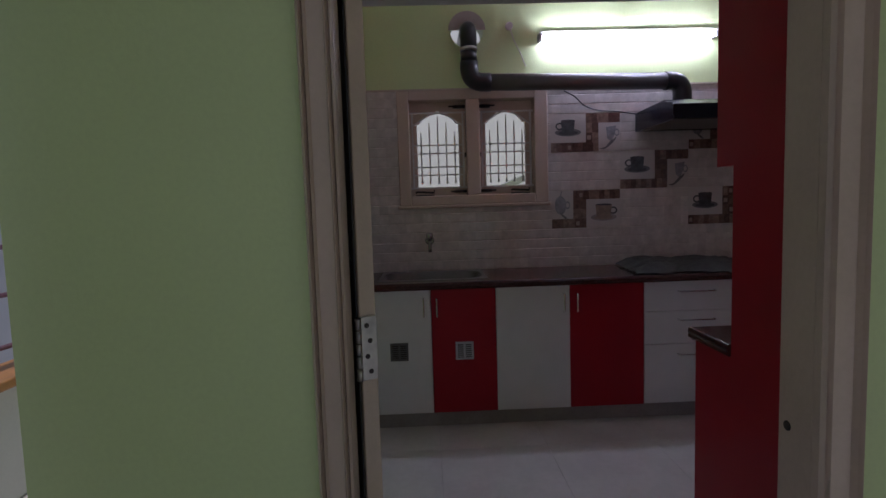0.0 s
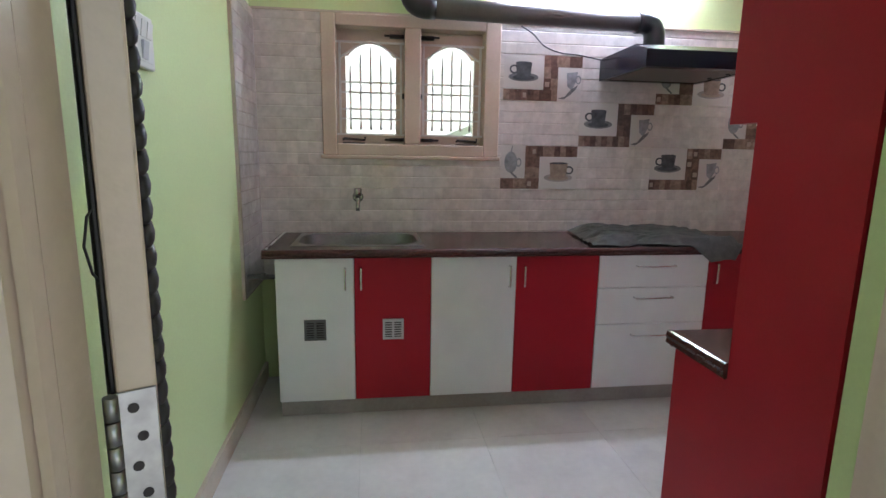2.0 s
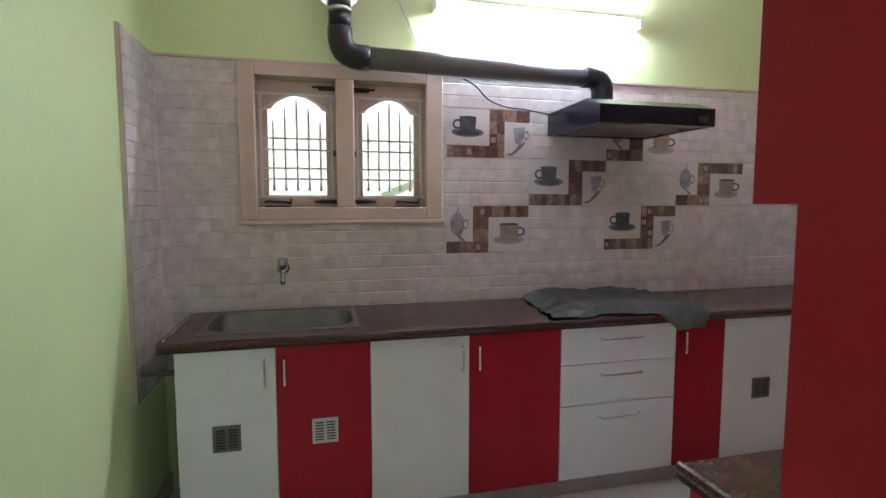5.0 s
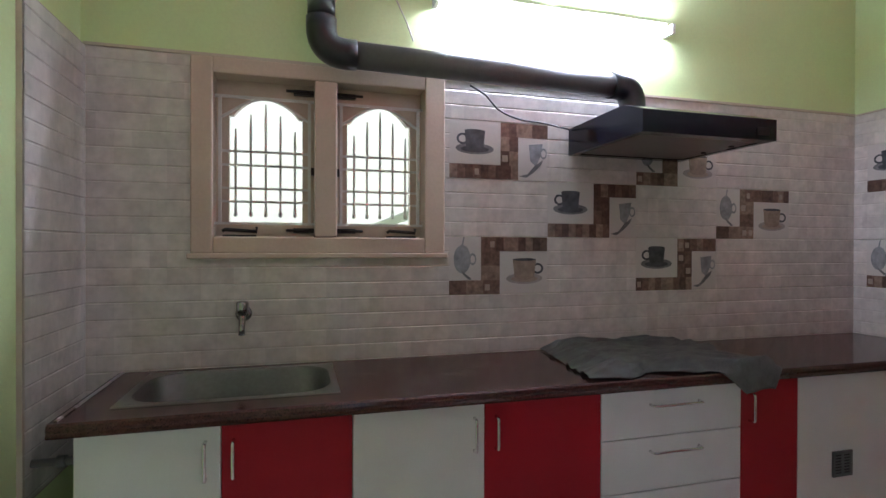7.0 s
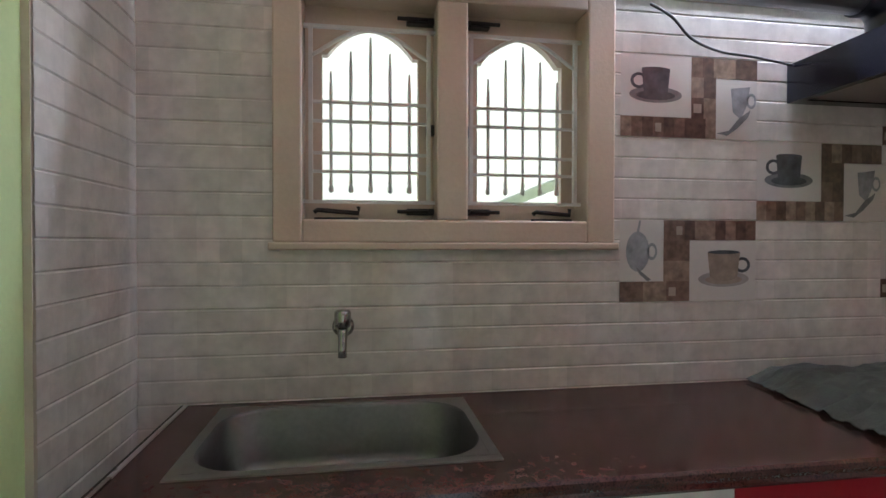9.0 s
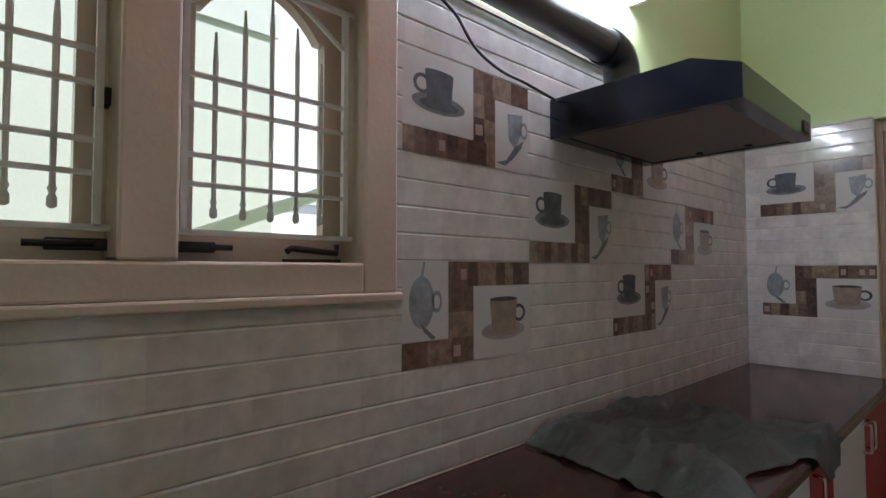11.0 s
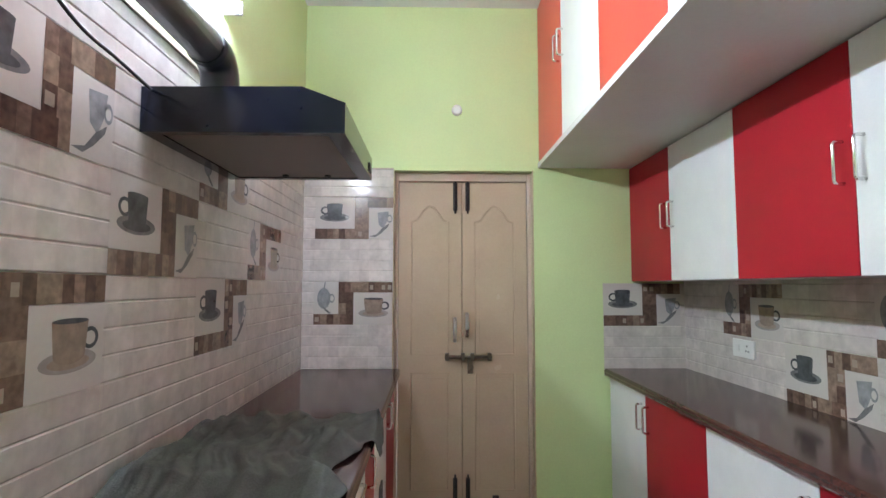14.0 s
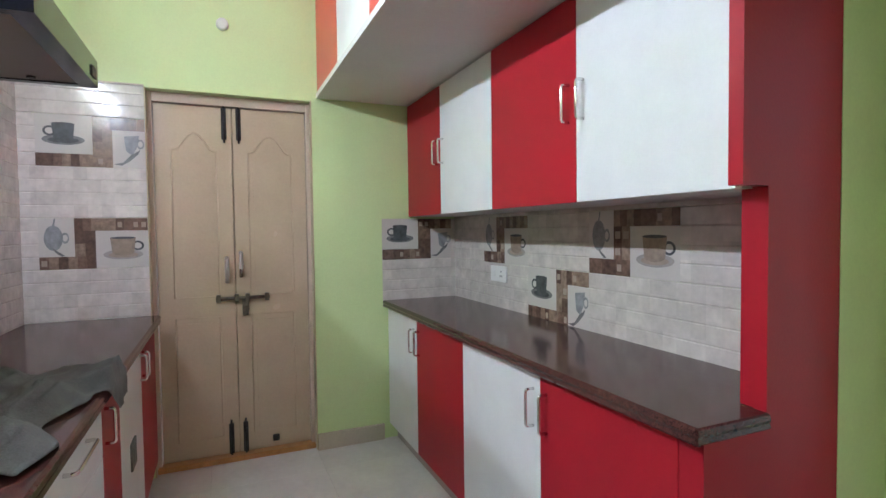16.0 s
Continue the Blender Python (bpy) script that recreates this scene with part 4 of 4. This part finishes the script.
MATS = [MOTIF_WHITE, *BROWNS, PRINT_PALE, CUP_DARK, SAUCER, CUP_PALE, SAUCER_PALE, CUP_FAINT]


def motif(parent, at, flip, ou, ov, kind, rng):
    """The printed picture of one tile: a stepped brown band with cups. s, t run from the tile's lower corner, in units 432 x 245."""
    bm = bmesh.new()
    layer = [0.0086]

    def poly(pts, mat, lift=0.0):
        vs = [bm.verts.new(at(ou + s * TW / 432, ov + t * TH / 245, layer[0] + lift)) for s, t in pts]
        f = bm.faces.new(vs[::-1] if flip else vs)
        f.material_index = mat

    def rect(a, b, c, d, mat, lift=0.0):
        poly([(a, c), (b, c), (b, d), (a, d)], mat, lift)

    def band(a, b, c, d):
        n = max(1, round((b - a) / 34))
        m = max(1, round((d - c) / 62))
        for i in range(n):
            for j in range(m):
                p, q = a + (b - a) * i / n, a + (b - a) * (i + 1) / n
                e, g = c + (d - c) * j / m, c + (d - c) * (j + 1) / m
                rect(p, q, e, g, 1 + rng.randrange(3))
                if rng.random() < 0.22:
                    rect(p + 7, q - 7, e + 16, g - 18, 4, 0.0004)

    def handle(cx, cy, rx, ry, mat):
        a, b = disc(cx, cy, rx, ry, 18), disc(cx, cy, rx * 0.62, ry * 0.62, 18)
        for k in range(18):
            j = (k + 1) % 18
            poly([a[k], a[j], b[j], b[k]], mat, 0.0004)

    def cup(x0, x1, y0, y1, mat, rim, sau, side):
        rx = (x1 - x0) / 2
        cx = (x0 + x1) / 2
        handle(x0 - 8 if side < 0 else x1 + 8, (y0 + y1) / 2 + 4, 26, 24, 5 if mat == 7 else mat)
        poly(disc(cx, y0 + 4, 82, 24), sau, 0.0003)
        poly(disc(cx, y0 + 2, 60, 14), 5 if mat == 5 else 4, 0.0005)
        poly([(x0, y1)] + disc(cx, y0 + 16, rx * 0.86, 18, 10, 180, 360) + [(x1, y1)], mat, 0.0008)
        poly(disc(cx, y1, rx, 6), rim, 0.0011)

    if kind == "A":
        rect(1, 218, 62, 244, 0)
        rect(298, 431, 1, 182, 0)
        band(1, 298, 1, 61)
        band(219, 298, 61, 184)
        band(219, 431, 184, 244)
        cup(64, 152, 122, 202, 5, 5, 6, -1)
        poly([(345, 155), (408, 163), (400, 110), (378, 62), (352, 84)], 9, 0.0004)
        poly([(300, 18), (340, 28), (372, 66), (410, 92), (402, 70), (366, 34), (334, 12)], 6, 0.0006)
        handle(412, 120, 16, 24, 9)
    else:
        rect(1, 135, 62, 244, 0)
        rect(218, 431, 1, 182, 0)
        band(1, 218, 1, 61)
        band(136, 218, 61, 184)
        band(136, 431, 184, 244)
        cup(275, 380, 62, 148, 7, 5, 8, 1)
        poly(disc(56, 150, 36, 60), 9, 0.0004)
        poly([(52, 205), (60, 205), (66, 242), (60, 243)], 9, 0.0005)
        poly([(50, 105), (66, 92), (98, 66), (86, 62), (62, 82)], 6, 0.0006)
        handle(100, 150, 16, 26, 9)
    ob = finish("motif", bm, MATS, parent)
    tagged(ob, "printed coffee cups and stepped brown band")


def tile_field(wall, at, flip, u_from, u_to, v_from, v_to, u_origin, hole, pictures, seed, v_origin=Z0):
    rng = random.Random(seed)
    k0, k1 = math.floor((u_from - u_origin) / TW + 1e-6), math.ceil((u_to - u_origin) / TW - 1e-6)
    r0, r1 = math.floor((v_from - v_origin) / TH + 1e-6), math.ceil((v_to - v_origin) / TH - 1e-6)
    for k in range(k0, k1):
        for r in range(r0, r1):
            ou, ov = u_origin + k * TW, v_origin + r * TH
            bricks = tile_bricks(max(ou, u_from), min(ou + TW, u_to), max(ov, v_from) + 0.0002, min(ov + TH, v_to) - 0.0002, ou, ov, hole)
            if bricks:
                t = pillow_tile(wall, at, flip, bricks)
                if (k, r) in pictures:
                    motif(t, at, flip, ou, ov, pictures[(k, r)], rng)


tile_field(wall_north, lambda u, v_, d: (u, N + 0.008 - d, v_), False, W + 0.012, E + 0.007, 0.62, 2.15, 0.966, WIN,
           {(0, 3): "A", (1, 2): "A", (2, 1): "A", (0, 1): "B", (2, 3): "B", (3, 2): "B"}, 1)
tile_field(wall_east, lambda u, v_, d: (E + 0.008 - d, -u, v_), False, -N - 0.007, -DY1, 0.86, 2.15, -DY1 - TW, None, {(0, 3): "A", (0, 1): "B"}, 2)
tile_field(wall_east, lambda u, v_, d: (E + 0.008 - d, -u, v_), False, -1.555, -S + 0.007, 0.86, 1.436, -1.555, None, {(0, 1): "A"}, 3, 0.9015)
tile_field(wall_south, lambda u, v_, d: (-u, S - 0.008 + d, v_), False, -E - 0.007, -1.045, 0.86, 1.47, -2.97, None, {(0, 1): "B", (1, 0): "A", (2, 1): "B"}, 4, 0.895)
tile_field(wall_west, lambda u, v_, d: (W + 0.012 + d, u, v_), False, 2.978, N + 0.006, 0.625, 2.15, N - TW, None, {}, 5)
boxes("trim", [(W, W + 0.0155, 2.973, N + 0.006, 0.62, 2.152), (W + 0.012, E, N - 0.004, N + 0.007, 2.1505, 2.162), (E - 0.003, E + 0.007, DY1 + 0.001, N - 0.004, 2.1505, 2.158)], SKIRT, label="pale tile edging", kind="structure")

# ---- floor tiles ----
FT = 0.60
shared = {}
for i in range(-1, 8):
    for j in range(-5, 7):
        xa, ya = W + i * FT, 0.19 + j * FT
        x0, x1 = max(xa, W - 0.22) + 0.0005, min(xa + FT, E + 0.2) - 0.0005
        y0_, y1_ = max(ya, -2.6) + 0.0005, min(ya + FT, N) - 0.0005
        if x1 - x0 < 0.05 or y1_ - y0_ < 0.05:
            continue
        key = (round(x1 - x0, 3), round(y1_ - y0_, 3))
        if key not in shared:
            bm = bmesh.new()
            box(bm, 0, key[0], 0, key[1], -0.0035, 0.0, bevel=0.0008)
            me = bpy.data.meshes.new("tile")
            bm.to_mesh(me)
            bm.free()
            me.materials.append(FLOOR)
            shared[key] = me
        t = new("tile", shared[key])
        t.parent = floor
        t.location = (x0, y0_, 0)
